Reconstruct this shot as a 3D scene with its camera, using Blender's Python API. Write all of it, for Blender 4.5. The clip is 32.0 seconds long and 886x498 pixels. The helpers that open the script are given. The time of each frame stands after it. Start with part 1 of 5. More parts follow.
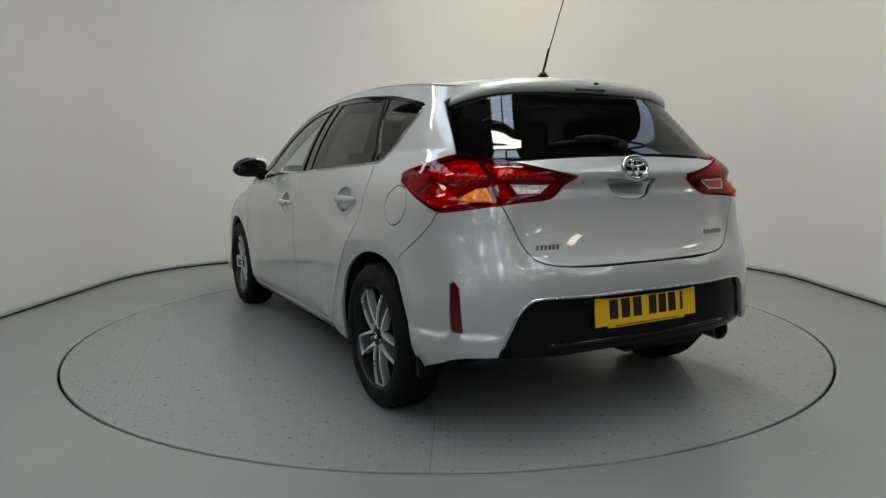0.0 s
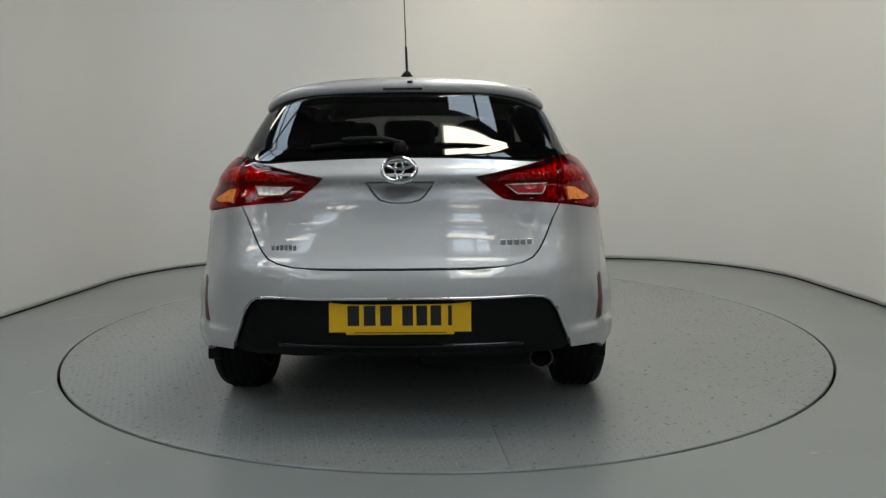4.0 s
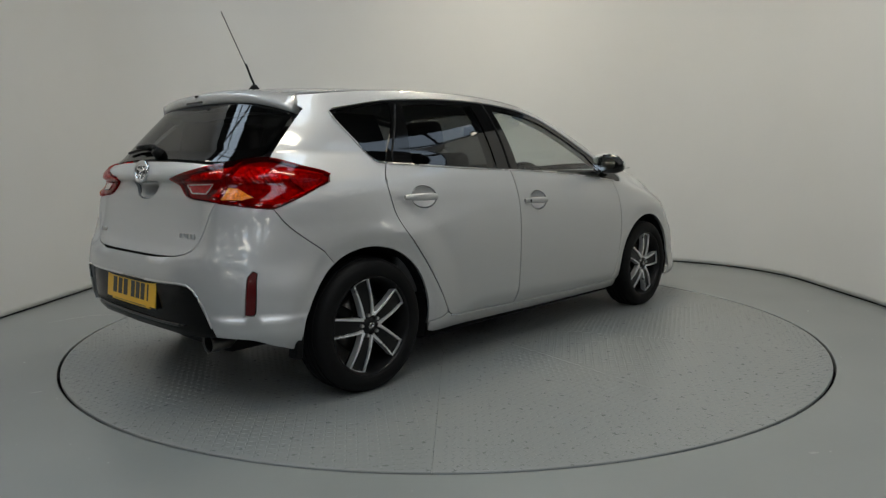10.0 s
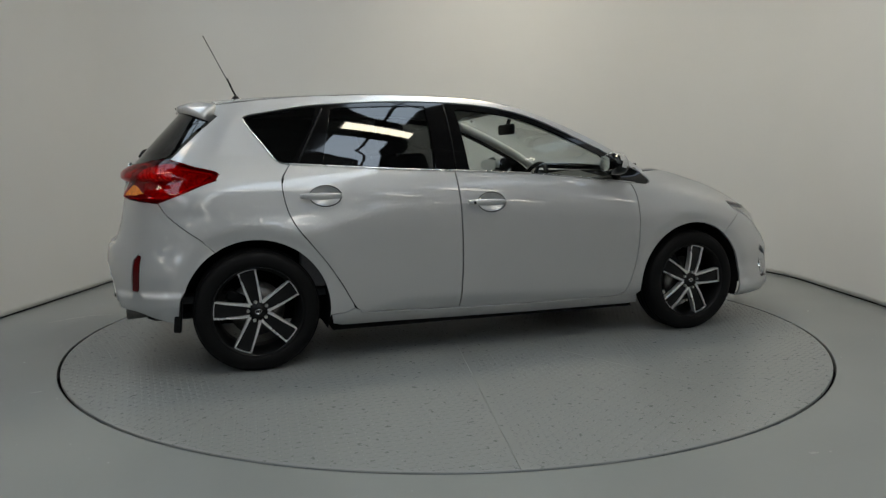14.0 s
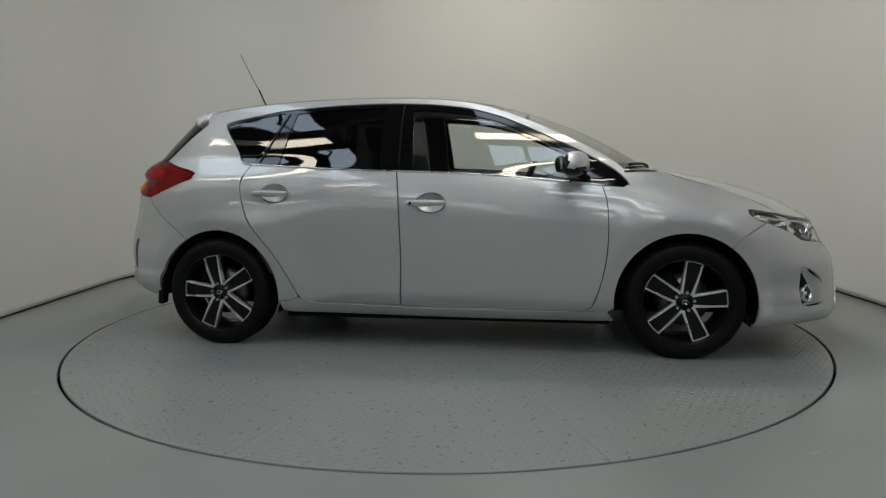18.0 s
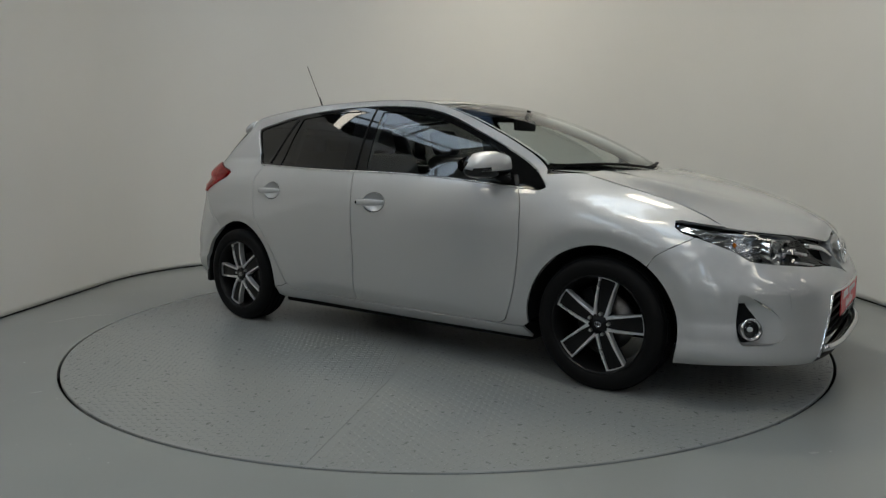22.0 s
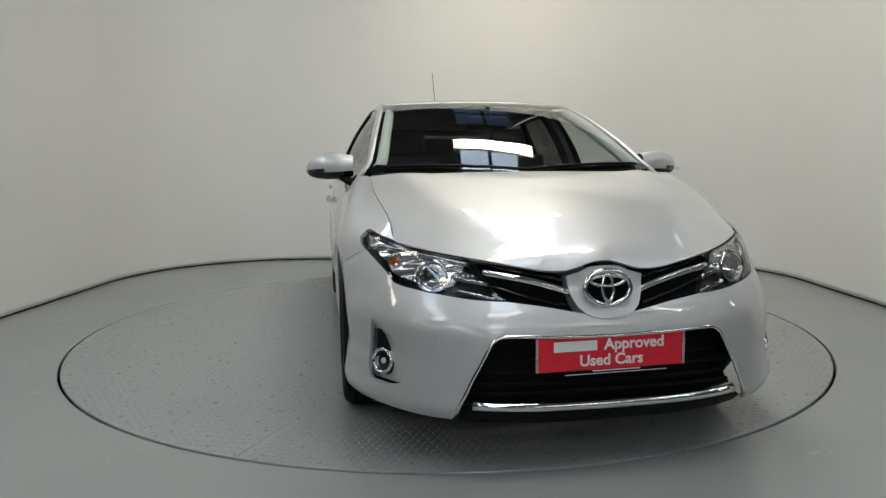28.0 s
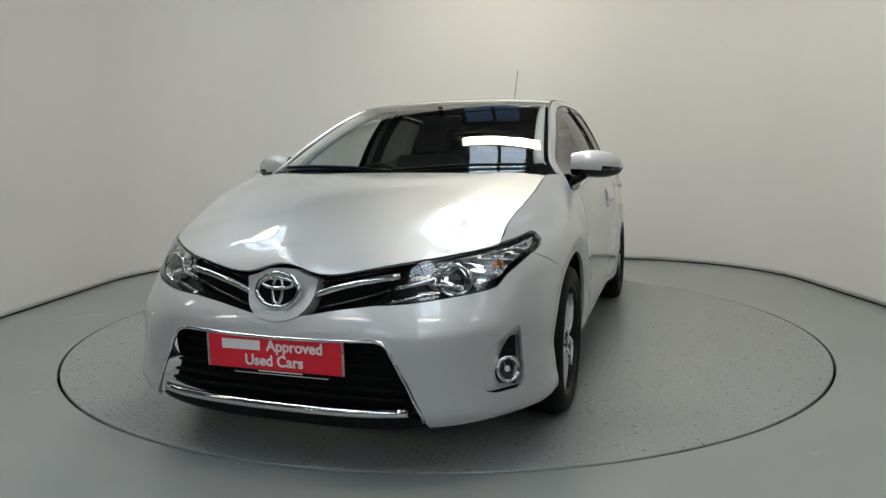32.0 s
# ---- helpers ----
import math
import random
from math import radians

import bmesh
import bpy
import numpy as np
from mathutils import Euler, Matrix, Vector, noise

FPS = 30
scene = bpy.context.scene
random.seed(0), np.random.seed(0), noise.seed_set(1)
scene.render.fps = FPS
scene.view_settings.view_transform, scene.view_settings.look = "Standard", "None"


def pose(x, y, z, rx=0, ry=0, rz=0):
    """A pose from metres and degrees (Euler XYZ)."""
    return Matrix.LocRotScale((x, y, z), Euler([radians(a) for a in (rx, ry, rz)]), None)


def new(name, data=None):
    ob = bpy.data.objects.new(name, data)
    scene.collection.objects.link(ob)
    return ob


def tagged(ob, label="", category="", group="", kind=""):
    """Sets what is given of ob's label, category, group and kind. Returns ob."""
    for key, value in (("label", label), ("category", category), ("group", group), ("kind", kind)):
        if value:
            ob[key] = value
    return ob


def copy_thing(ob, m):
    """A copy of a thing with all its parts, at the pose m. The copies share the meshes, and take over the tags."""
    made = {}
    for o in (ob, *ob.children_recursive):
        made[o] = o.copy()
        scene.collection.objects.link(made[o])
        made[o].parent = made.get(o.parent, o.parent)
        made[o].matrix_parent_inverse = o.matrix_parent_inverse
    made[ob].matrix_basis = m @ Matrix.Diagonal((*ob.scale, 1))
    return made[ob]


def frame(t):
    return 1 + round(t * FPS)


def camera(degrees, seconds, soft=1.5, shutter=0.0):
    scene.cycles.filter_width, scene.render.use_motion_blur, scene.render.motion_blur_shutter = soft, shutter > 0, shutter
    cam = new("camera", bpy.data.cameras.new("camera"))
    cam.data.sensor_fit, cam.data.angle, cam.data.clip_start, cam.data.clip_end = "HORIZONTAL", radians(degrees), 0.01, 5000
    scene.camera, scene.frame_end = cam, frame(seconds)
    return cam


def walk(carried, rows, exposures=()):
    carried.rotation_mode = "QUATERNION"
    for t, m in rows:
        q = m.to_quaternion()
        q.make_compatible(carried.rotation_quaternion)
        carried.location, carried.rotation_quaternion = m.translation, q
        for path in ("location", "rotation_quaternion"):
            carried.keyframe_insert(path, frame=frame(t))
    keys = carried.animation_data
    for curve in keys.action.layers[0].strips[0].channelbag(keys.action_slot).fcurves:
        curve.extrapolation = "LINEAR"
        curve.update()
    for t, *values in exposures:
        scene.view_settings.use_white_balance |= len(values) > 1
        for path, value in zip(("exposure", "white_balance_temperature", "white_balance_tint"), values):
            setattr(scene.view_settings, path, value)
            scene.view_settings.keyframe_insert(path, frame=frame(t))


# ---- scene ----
# ---------- camera: it stands still on a stand ----------
CAM_POSE = (0.0, -4.4293, 1.0292, 90 - 6.965, 0.0, 0.162)
cam = camera(65.6, 32.0, soft=1.35)
cam_m = pose(*CAM_POSE) @ pose(0, 0, 0, 0, 0, -0.5285)
walk(cam, [(0.0, cam_m), (32.0, cam_m)],
     [(0, -0.05), (4, -0.09), (9, -0.20), (13, -0.31), (17, -0.35), (20, -0.42), (23, -0.41), (26, -0.17), (28, 0.06), (32, 0.05)])

# the turn of the table and of the car on it: seconds, degrees
TURN = [(0, 118.46), (1, 111.3), (2, 104.12), (3, 96.94), (4, 89.72), (6.5, 71.74), (8, 60.97), (9, 53.8),
        (10, 46.66), (11, 39.57), (12, 32.54), (13, 25.53), (14, 18.52), (16.5, 1.24), (17, -2.2), (18, -9.06),
        (19, -15.97), (20, -22.93), (21, -29.92), (22, -36.92), (23, -43.98), (24, -51.14), (26.5, -69.32),
        (28, -79.93), (29, -87.09), (30, -94.35), (31, -101.56), (32, -108.69)]
CAR_SIDE = 0.158   # the car stands this far off the table's middle

# ---------- daylight, sky ----------
world = bpy.data.worlds.new("sky")
scene.world = world
world.use_nodes = True
sky = world.node_tree.nodes.new("ShaderNodeTexSky")
sky.sky_type, sky.sun_disc = 'NISHITA', False
sky.sun_elevation, sky.sun_rotation = radians(35), radians(150)
world.node_tree.links.new(sky.outputs[0], world.node_tree.nodes["Background"].inputs[0])
world.node_tree.nodes["Background"].inputs[1].default_value = 0.08


def area(name, m, sx, sy, watts, colour):
    lamp = bpy.data.lights.new(name, 'AREA')
    lamp.shape, lamp.size, lamp.size_y, lamp.energy, lamp.color = 'RECTANGLE', sx, sy, watts, colour
    ob = new(name, lamp)
    ob.matrix_world = m
    return ob

SKY_WATTS = 58.0
PANEL_WATTS = {(0.65, 0): 56, (0.65, 1): 20, (-3.25, 1): 8}

# ---------- materials ----------
def nodes_of(name):
    m = bpy.data.materials.new(name)
    m.use_nodes = True
    nt = m.node_tree
    return m, nt, nt.nodes["Principled BSDF"]


def link(nt, a, b):
    nt.links.new(a, b)


def noise_node(nt, scale, detail=4.0, rough=0.55, space="Object", stretch=None):
    tc = nt.nodes.new("ShaderNodeTexCoord")
    n = nt.nodes.new("ShaderNodeTexNoise")
    n.inputs["Scale"].default_value, n.inputs["Detail"].default_value = scale, detail
    n.inputs["Roughness"].default_value = rough
    if stretch:
        mp = nt.nodes.new("ShaderNodeMapping")
        mp.inputs["Scale"].default_value = stretch
        link(nt, tc.outputs[space], mp.inputs[0])
        link(nt, mp.outputs[0], n.inputs["Vector"])
    else:
        link(nt, tc.outputs[space], n.inputs["Vector"])
    return n


def ramp(nt, fac, stops):
    r = nt.nodes.new("ShaderNodeValToRGB")
    while len(r.color_ramp.elements) < len(stops):
        r.color_ramp.elements.new(0.5)
    for e, (p, c) in zip(r.color_ramp.elements, stops):
        e.position = p
        e.color = (*c, 1) if len(c) == 3 else c
    link(nt, fac, r.inputs[0])
    return r


def grey(v):
    return (v, v, v)


def bump(nt, p, height, strength, dist=0.002):
    b = nt.nodes.new("ShaderNodeBump")
    b.inputs["Strength"].default_value, b.inputs["Distance"].default_value = strength, dist
    link(nt, height, b.inputs["Height"])
    link(nt, b.outputs[0], p.inputs["Normal"])
    return b


def plain(name, colour, rough=0.5, metal=0.0, vary=0.08, scale=30.0, bumps=0.0, coat=0.0, emit=None, spec=0.5):
    """A surface with a little change of colour and roughness at two scales."""
    m, nt, p = nodes_of(name)
    n = noise_node(nt, scale)
    lo = tuple(c * (1 - vary) for c in colour)
    hi = tuple(min(1, c * (1 + vary)) for c in colour)
    link(nt, ramp(nt, n.outputs[0], [(0.3, lo), (0.7, hi)]).outputs[0], p.inputs["Base Color"])
    n2 = noise_node(nt, scale * 0.13, 3)
    link(nt, ramp(nt, n2.outputs[0], [(0.3, grey(max(0, rough - 0.06))), (0.7, grey(min(1, rough + 0.06)))]).outputs[0],
         p.inputs["Roughness"])
    p.inputs["Metallic"].default_value = metal
    p.inputs["Coat Weight"].default_value = coat
    p.inputs["Specular IOR Level"].default_value = spec
    if bumps:
        bump(nt, p, n.outputs[0], bumps)
    if emit:
        p.inputs["Emission Color"].default_value = (*emit[:3], 1)
        p.inputs["Emission Strength"].default_value = emit[3]
    return m


def car_paint():
    m, nt, p = nodes_of("silver_metallic_paint")
    n = noise_node(nt, 900.0, 2)
    link(nt, ramp(nt, n.outputs[0], [(0.35, (0.48, 0.487, 0.490)), (0.65, (0.60, 0.608, 0.612))]).outputs[0],
         p.inputs["Base Color"])
    p.inputs["Metallic"].default_value = 0.58
    n2 = noise_node(nt, 3.0, 3)
    link(nt, ramp(nt, n2.outputs[0], [(0.3, grey(0.49)), (0.7, grey(0.53))]).outputs[0], p.inputs["Roughness"])
    p.inputs["Coat Weight"].default_value = 1.0
    p.inputs["Coat Roughness"].default_value = 0.008
    p.inputs["Coat IOR"].default_value = 1.6
    return m


def glass(name, tint, gloss_rough=0.0, mirror=0.075):
    """A thin pane: tinted see-through with a mirror sheen by Fresnel."""
    m = bpy.data.materials.new(name)
    m.use_nodes = True
    nt = m.node_tree
    nt.nodes.clear()
    out = nt.nodes.new("ShaderNodeOutputMaterial")
    tr = nt.nodes.new("ShaderNodeBsdfTransparent")
    tr.inputs[0].default_value = (*tint, 1)
    gl = nt.nodes.new("ShaderNodeBsdfGlossy")
    gl.inputs["Roughness"].default_value = gloss_rough
    fr = nt.nodes.new("ShaderNodeLayerWeight")
    fr.inputs[0].default_value = 0.5
    pw = nt.nodes.new("ShaderNodeMath")
    pw.operation = 'POWER'
    pw.inputs[1].default_value = 5.0
    link(nt, fr.outputs["Facing"], pw.inputs[0])
    ma = nt.nodes.new("ShaderNodeMath")
    ma.operation = 'MULTIPLY_ADD'
    ma.inputs[1].default_value, ma.inputs[2].default_value = 0.92, mirror
    link(nt, pw.outputs[0], ma.inputs[0])
    mix = nt.nodes.new("ShaderNodeMixShader")
    link(nt, ma.outputs[0], mix.inputs[0])
    link(nt, tr.outputs[0], mix.inputs[1])
    link(nt, gl.outputs[0], mix.inputs[2])
    link(nt, mix.outputs[0], out.inputs[0])
    return m


def glow(name, colour, strength):
    m, nt, p = nodes_of(name)
    p.inputs["Base Color"].default_value = (*colour, 1)
    p.inputs["Emission Color"].default_value = (*colour, 1)
    p.inputs["Emission Strength"].default_value = strength
    return m


def wall_paint():
    m, nt, p = nodes_of("white_wall_paint")
    n = noise_node(nt, 0.7, 4)
    n2 = noise_node(nt, 60.0, 3)
    link(nt, ramp(nt, n.outputs[0], [(0.3, (0.665, 0.665, 0.655)), (0.7, (0.70, 0.70, 0.69))]).outputs[0], p.inputs["Base Color"])
    p.inputs["Roughness"].default_value = 0.75
    bump(nt, p, n2.outputs[0], 0.1, 0.001)
    return m


def floor_paint(name, lo, hi, rough):
    """Grey floor paint, with broad stains, fine speckle, and scuffs."""
    m, nt, p = nodes_of(name)
    n = noise_node(nt, 0.8, 2)
    n2 = noise_node(nt, 30.0, 3, 0.6)
    n3 = noise_node(nt, 40.0, 4, stretch=(1, 0.15, 1))
    c1 = ramp(nt, n.outputs[0], [(0.3, lo), (0.7, hi)])
    c2 = ramp(nt, n2.outputs[0], [(0.2, grey(0.992)), (0.7, grey(1.0))])
    c3 = ramp(nt, n3.outputs[0], [(0.15, grey(0.99)), (0.6, grey(1.0))])
    mx = nt.nodes.new("ShaderNodeMixRGB")
    mx.blend_type = 'MULTIPLY'
    mx.inputs[0].default_value = 1.0
    link(nt, c1.outputs[0], mx.inputs[1])
    link(nt, c2.outputs[0], mx.inputs[2])
    mx2 = nt.nodes.new("ShaderNodeMixRGB")
    mx2.blend_type = 'MULTIPLY'
    mx2.inputs[0].default_value = 0.6
    link(nt, mx.outputs[0], mx2.inputs[1])
    link(nt, c3.outputs[0], mx2.inputs[2])
    link(nt, mx2.outputs[0], p.inputs["Base Color"])
    link(nt, ramp(nt, n2.outputs[0], [(0.2, grey(rough - 0.005)), (0.8, grey(rough + 0.005))]).outputs[0], p.inputs["Roughness"])
    return m


MAT = dict(
    paint=car_paint(),
    black_gloss=plain("gloss_black_plastic", (0.004, 0.004, 0.0042), 0.06, spec=0.45),
    black=plain("black_plastic", (0.006, 0.006, 0.0062), 0.5, bumps=0.1, scale=200, spec=0.12),
    dark=plain("dark_underbody", (0.005, 0.005, 0.005), 0.9, spec=0.15),
    rubber=plain("tyre_rubber", (0.0055, 0.0055, 0.0058), 0.60, scale=80, bumps=0.12, spec=0.13),
    chrome=plain("chrome", (0.78, 0.78, 0.79), 0.07, 1.0, 0.02),
    pipe=plain("exhaust_steel", (0.12, 0.115, 0.11), 0.35, 1.0, 0.2),
    satin=plain("satin_metal", (0.62, 0.62, 0.62), 0.28, 1.0, 0.05),
    glass_clear=glass("clear_glass", (0.80, 0.84, 0.825)),
    glass_dark=glass("privacy_glass", (0.105, 0.109, 0.109)),
    scuff=plain("dark_scuff", (0.13, 0.135, 0.132), 0.4, vary=0.3, scale=60),
    wall=wall_paint(),
    floor=floor_paint("grey_floor_paint", (0.222, 0.237, 0.233), (0.247, 0.263, 0.259), 0.27),
    amber=plain("amber_plastic", (0.80, 0.19, 0.008), 0.2, vary=0.4, scale=120),
    red_lens=glass("red_lens", (0.80, 0.024, 0.026), mirror=0.035),
    clear_lens=glass("clear_lens", (0.93, 0.94, 0.94)),
    lamp_red=plain("red_reflector_plastic", (0.95, 0.22, 0.16), 0.18, 0.4, 0.6, 60),
    lamp_deep=plain("deep_red_housing", (0.30, 0.035, 0.03), 0.25, 0.2, 0.5, 60),
    fog_red=plain("red_fog_lens", (0.42, 0.035, 0.035), 0.15, 0.1, 0.4, 90),
    reflector=plain("red_rear_reflector", (0.085, 0.002, 0.003), 0.22),
    insert=plain("black_bumper_plastic", (0.004, 0.004, 0.0042), 0.2, scale=160, spec=0.12),
    lamp_dark=plain("lamp_housing_dark", (0.02, 0.02, 0.022), 0.25, 0.3),
    lamp_chrome=plain("lamp_chrome", (0.86, 0.86, 0.87), 0.10, 0.92, 0.03),
    lamp_grey=plain("lamp_grey_plastic", (0.16, 0.16, 0.17), 0.2, 0.5),
    lens_ball=plain("projector_lens", (0.02, 0.022, 0.025), 0.04, 0.0, 0.02, coat=1.0),
    white_lens=plain("white_ribbed_lens", (0.74, 0.74, 0.72), 0.2, 0.1, 0.3, 90),
    plate_yellow=plain("yellow_plate", (0.80, 0.46, 0.010), 0.35, vary=0.03),
    sign_red=plain("red_sign_plastic", (0.72, 0.016, 0.035), 0.35, vary=0.05),
    white=plain("white_print", (0.78, 0.76, 0.76), 0.5, vary=0.03),
    ink=plain("black_print", (0.01, 0.01, 0.01), 0.4),
    rim_dark=plain("dark_grey_alloy", (0.006, 0.006, 0.0065), 0.35, 0.0, spec=0.25),
    rim_bright=plain("machined_alloy", (0.80, 0.80, 0.81), 0.32, 0.7, 0.05, 60),
    disc=plain("brake_disc_steel", (0.22, 0.21, 0.20), 0.4, 1.0, 0.2, 40),
    cloth=plain("dark_seat_cloth", (0.07, 0.07, 0.073), 0.9, vary=0.3, scale=250, bumps=0.3),
    dash=plain("dark_grey_dashboard", (0.075, 0.075, 0.078), 0.6, vary=0.15, scale=150, bumps=0.2),
    liner=plain("pale_grey_headlining", (0.72, 0.72, 0.70), 0.9, scale=120),
    mirror=plain("mirror_glass", (0.85, 0.86, 0.87), 0.01, 1.0, 0.01),
)

# ---------- mesh helpers ----------
def obj(name, verts, faces, mat, parent=None, label="", smooth=True, kind=""):
    me = bpy.data.meshes.new(name)
    me.from_pydata([tuple(v) for v in verts], [], [tuple(f) for f in faces])
    me.update()
    if mat:
        me.materials.append(mat)
    if smooth:
        me.polygons.foreach_set("use_smooth", [True] * len(me.polygons))
    ob = new(name, me)
    ob.parent = parent
    return tagged(ob, label=label, kind=kind)


def part(name, bm, mat, parent=None, label="", smooth=False):
    me = bpy.data.meshes.new(name)
    bm.to_mesh(me)
    bm.free()
    me.materials.append(mat)
    if smooth:
        me.polygons.foreach_set("use_smooth", [True] * len(me.polygons))
    ob = new(name, me)
    ob.parent = parent
    return tagged(ob, label=label)


def box_bm(cx, cy, cz, sx, sy, sz, bev=0.0, m=None, bm=None):
    b = bm or bmesh.new()
    r = bmesh.ops.create_cube(b, size=1.0, matrix=Matrix.Translation((cx, cy, cz)) @ (m or Matrix()) @ Matrix.Diagonal((sx, sy, sz, 1)))
    if bev:
        ed = list({e for v in r["verts"] for e in v.link_edges})
        bmesh.ops.bevel(b, geom=ed, offset=bev, segments=2, affect='EDGES', profile=0.5)
    return b


def spl(*pairs):
    """A smooth curve through (x, y) pairs that does not overshoot."""
    a = np.array(sorted(pairs), float)
    x, y = a[:, 0], a[:, 1]
    h = np.diff(x)
    d = np.diff(y) / h
    m = np.zeros(len(x))
    m[0], m[-1] = d[0], d[-1]
    for i in range(1, len(x) - 1):
        if d[i - 1] * d[i] > 0:
            w1, w2 = 2 * h[i] + h[i - 1], h[i] + 2 * h[i - 1]
            m[i] = (w1 + w2) / (w1 / d[i - 1] + w2 / d[i])

    def f(q):
        q = np.clip(np.asarray(q, float), x[0], x[-1])
        i = np.clip(np.searchsorted(x, q) - 1, 0, len(h) - 1)
        t = (q - x[i]) / h[i]
        return ((1 + 2 * t) * (1 - t) ** 2 * y[i] + t * (1 - t) ** 2 * h[i] * m[i]
                + t * t * (3 - 2 * t) * y[i + 1] + t * t * (t - 1) * h[i] * m[i + 1])
    return f


def smooth(a, b, q):
    t = np.clip((np.asarray(q, float) - a) / (b - a), 0, 1)
    return t * t * (3 - 2 * t)


# ---------- the studio ----------
R_TABLE = 2.2275
ROOM_BACK = -1.6

def wall_line():
    """The plan of the curved wall: straight sides, rounded corners, a straight back."""
    pts = [(-3.11, ROOM_BACK), (-3.08, 0.2), (-3.05, 1.0)]
    for k in range(17):
        a = radians(178 - k * 88 / 16)
        pts.append((-1.53 + 1.50 * math.cos(a), 1.63 + 1.50 * math.sin(a)))
    for k in range(17):
        a = radians(89 - k * 88 / 16)
        pts.append((1.58 + 1.53 * math.cos(a), 1.43 + 1.53 * math.sin(a)))
    pts += [(3.11, 0.5), (3.09, ROOM_BACK)]
    return pts


def build_wall():
    line = wall_line()
    zs = [0.012, 0.05, 1.0, 2.0, 3.0, 3.4]
    n = len(line)
    v, f = [], []
    for off, zz in ((0.0, zs), (0.09, zs[::-1])):
        for z in zz:
            for i, (x, y) in enumerate(line):
                a, b = line[max(0, i - 1)], line[min(n - 1, i + 1)]
                d = math.hypot(b[0] - a[0], b[1] - a[1])
                v.append((x - (b[1] - a[1]) / d * off, y + (b[0] - a[0]) / d * off, z))
    rows = 2 * len(zs)
    for r in range(rows):
        for i in range(n - 1):
            p, q = r * n, ((r + 1) % rows) * n
            f.append((p + i, q + i, q + i + 1, p + i + 1))
    w = obj("wall_curved", v, f, MAT["wall"], kind="structure")
    tagged(w, label="white painted curved studio wall round the turntable")
    # dark joint where the wall meets the floor
    v, f = [], []
    for i, (x, y) in enumerate(line):
        v += [(x, y, 0.002), (x, y, 0.014)]
    obj("trim", v, [(2 * i, 2 * i + 1, 2 * i + 3, 2 * i + 2) for i in range(n - 1)], MAT["black"], kind="structure",
        label="thin dark joint along the foot of the curved wall")


def ring_faces(n, a, b):
    return [(a + i, a + (i + 1) % n, b + (i + 1) % n, b + i) for i in range(n)]


def build_floor():
    n = 192
    cs = [(math.cos(2 * math.pi * i / n), math.sin(2 * math.pi * i / n)) for i in range(n)]
    v = [(c * (R_TABLE + 0.007), s * (R_TABLE + 0.007), -0.05) for c, s in cs]
    v += [(c * (R_TABLE + 0.007), s * (R_TABLE + 0.007), -0.003) for c, s in cs]
    v += [(c * (R_TABLE + 0.010), s * (R_TABLE + 0.010), 0.0) for c, s in cs]
    v += [(c * 3.0, s * 3.0, 0.0) for c, s in cs]
    v += [(c * 30.0, s * 30.0, 0.0) for c, s in cs]
    f = ring_faces(n, 0, n) + ring_faces(n, n, 2 * n) + ring_faces(n, 2 * n, 3 * n) + ring_faces(n, 3 * n, 4 * n)
    obj("floor", v, f, MAT["floor"], kind="structure", label="smooth grey painted concrete studio floor with faint stains", smooth=False)
    v = [(c * 2.4, s * 2.4, -0.06) for c, s in cs]
    obj("floor_pit", v, [tuple(range(n))], MAT["dark"], kind="structure", label="dark pit under the turntable", smooth=False)


def build_marks():
    """Small scuffs on the painted floor."""
    rnd = random.Random(4)
    for x, y, a, b, turn in ((1.306, -2.087, 0.020, 0.010, 20), (-2.60, 0.19, 0.13, 0.003, 55), (-2.45, 0.32, 0.10, 0.003, 10), (1.37, -2.078, 0.008, 0.005, 60), (-1.9, -1.35, 0.03, 0.004, 30)):
        n = 18
        v = []
        for i in range(n):
            w = 2 * math.pi * i / n
            k = 0.7 + 0.5 * rnd.random()
            p, q = a * k * math.cos(w), b * k * math.sin(w)
            c, s_ = math.cos(radians(turn)), math.sin(radians(turn))
            v.append((x + p * c - q * s_, y + p * s_ + q * c, 0.0012))
        obj("floor_mark", v, [tuple(range(n))], MAT["scuff"], kind="structure", label="small dark scuff on the painted floor", smooth=False)


build_wall()
build_floor()
build_marks()


# ---------- the hall round the studio: dark roof, rooflight strips, hanging panel lights ----------
HALL = dict(x=11.5, y0=-21.0, y1=5.5, h=4.7)
STRIPS = (-7.15, -3.25, 0.65, 4.55, 8.45)
STRIP_W = 1.05
MAT["roof_sheet"] = plain("grey_roof_sheet", (0.16, 0.16, 0.16), 0.7, vary=0.2, scale=3)
MAT["hall_wall"] = plain("hall_wall_sheet", (0.09, 0.092, 0.092), 0.7, vary=0.15, scale=1.5)
MAT["steel"] = plain("grey_roof_steel", (0.16, 0.16, 0.16), 0.5, vary=0.15, scale=8)
MAT["tube_glow"] = glow("lit_diffuser", (1.0, 0.93, 0.80), 9.0)
MAT["batten_body"] = plain("white_batten_body", (0.7, 0.7, 0.68), 0.4)


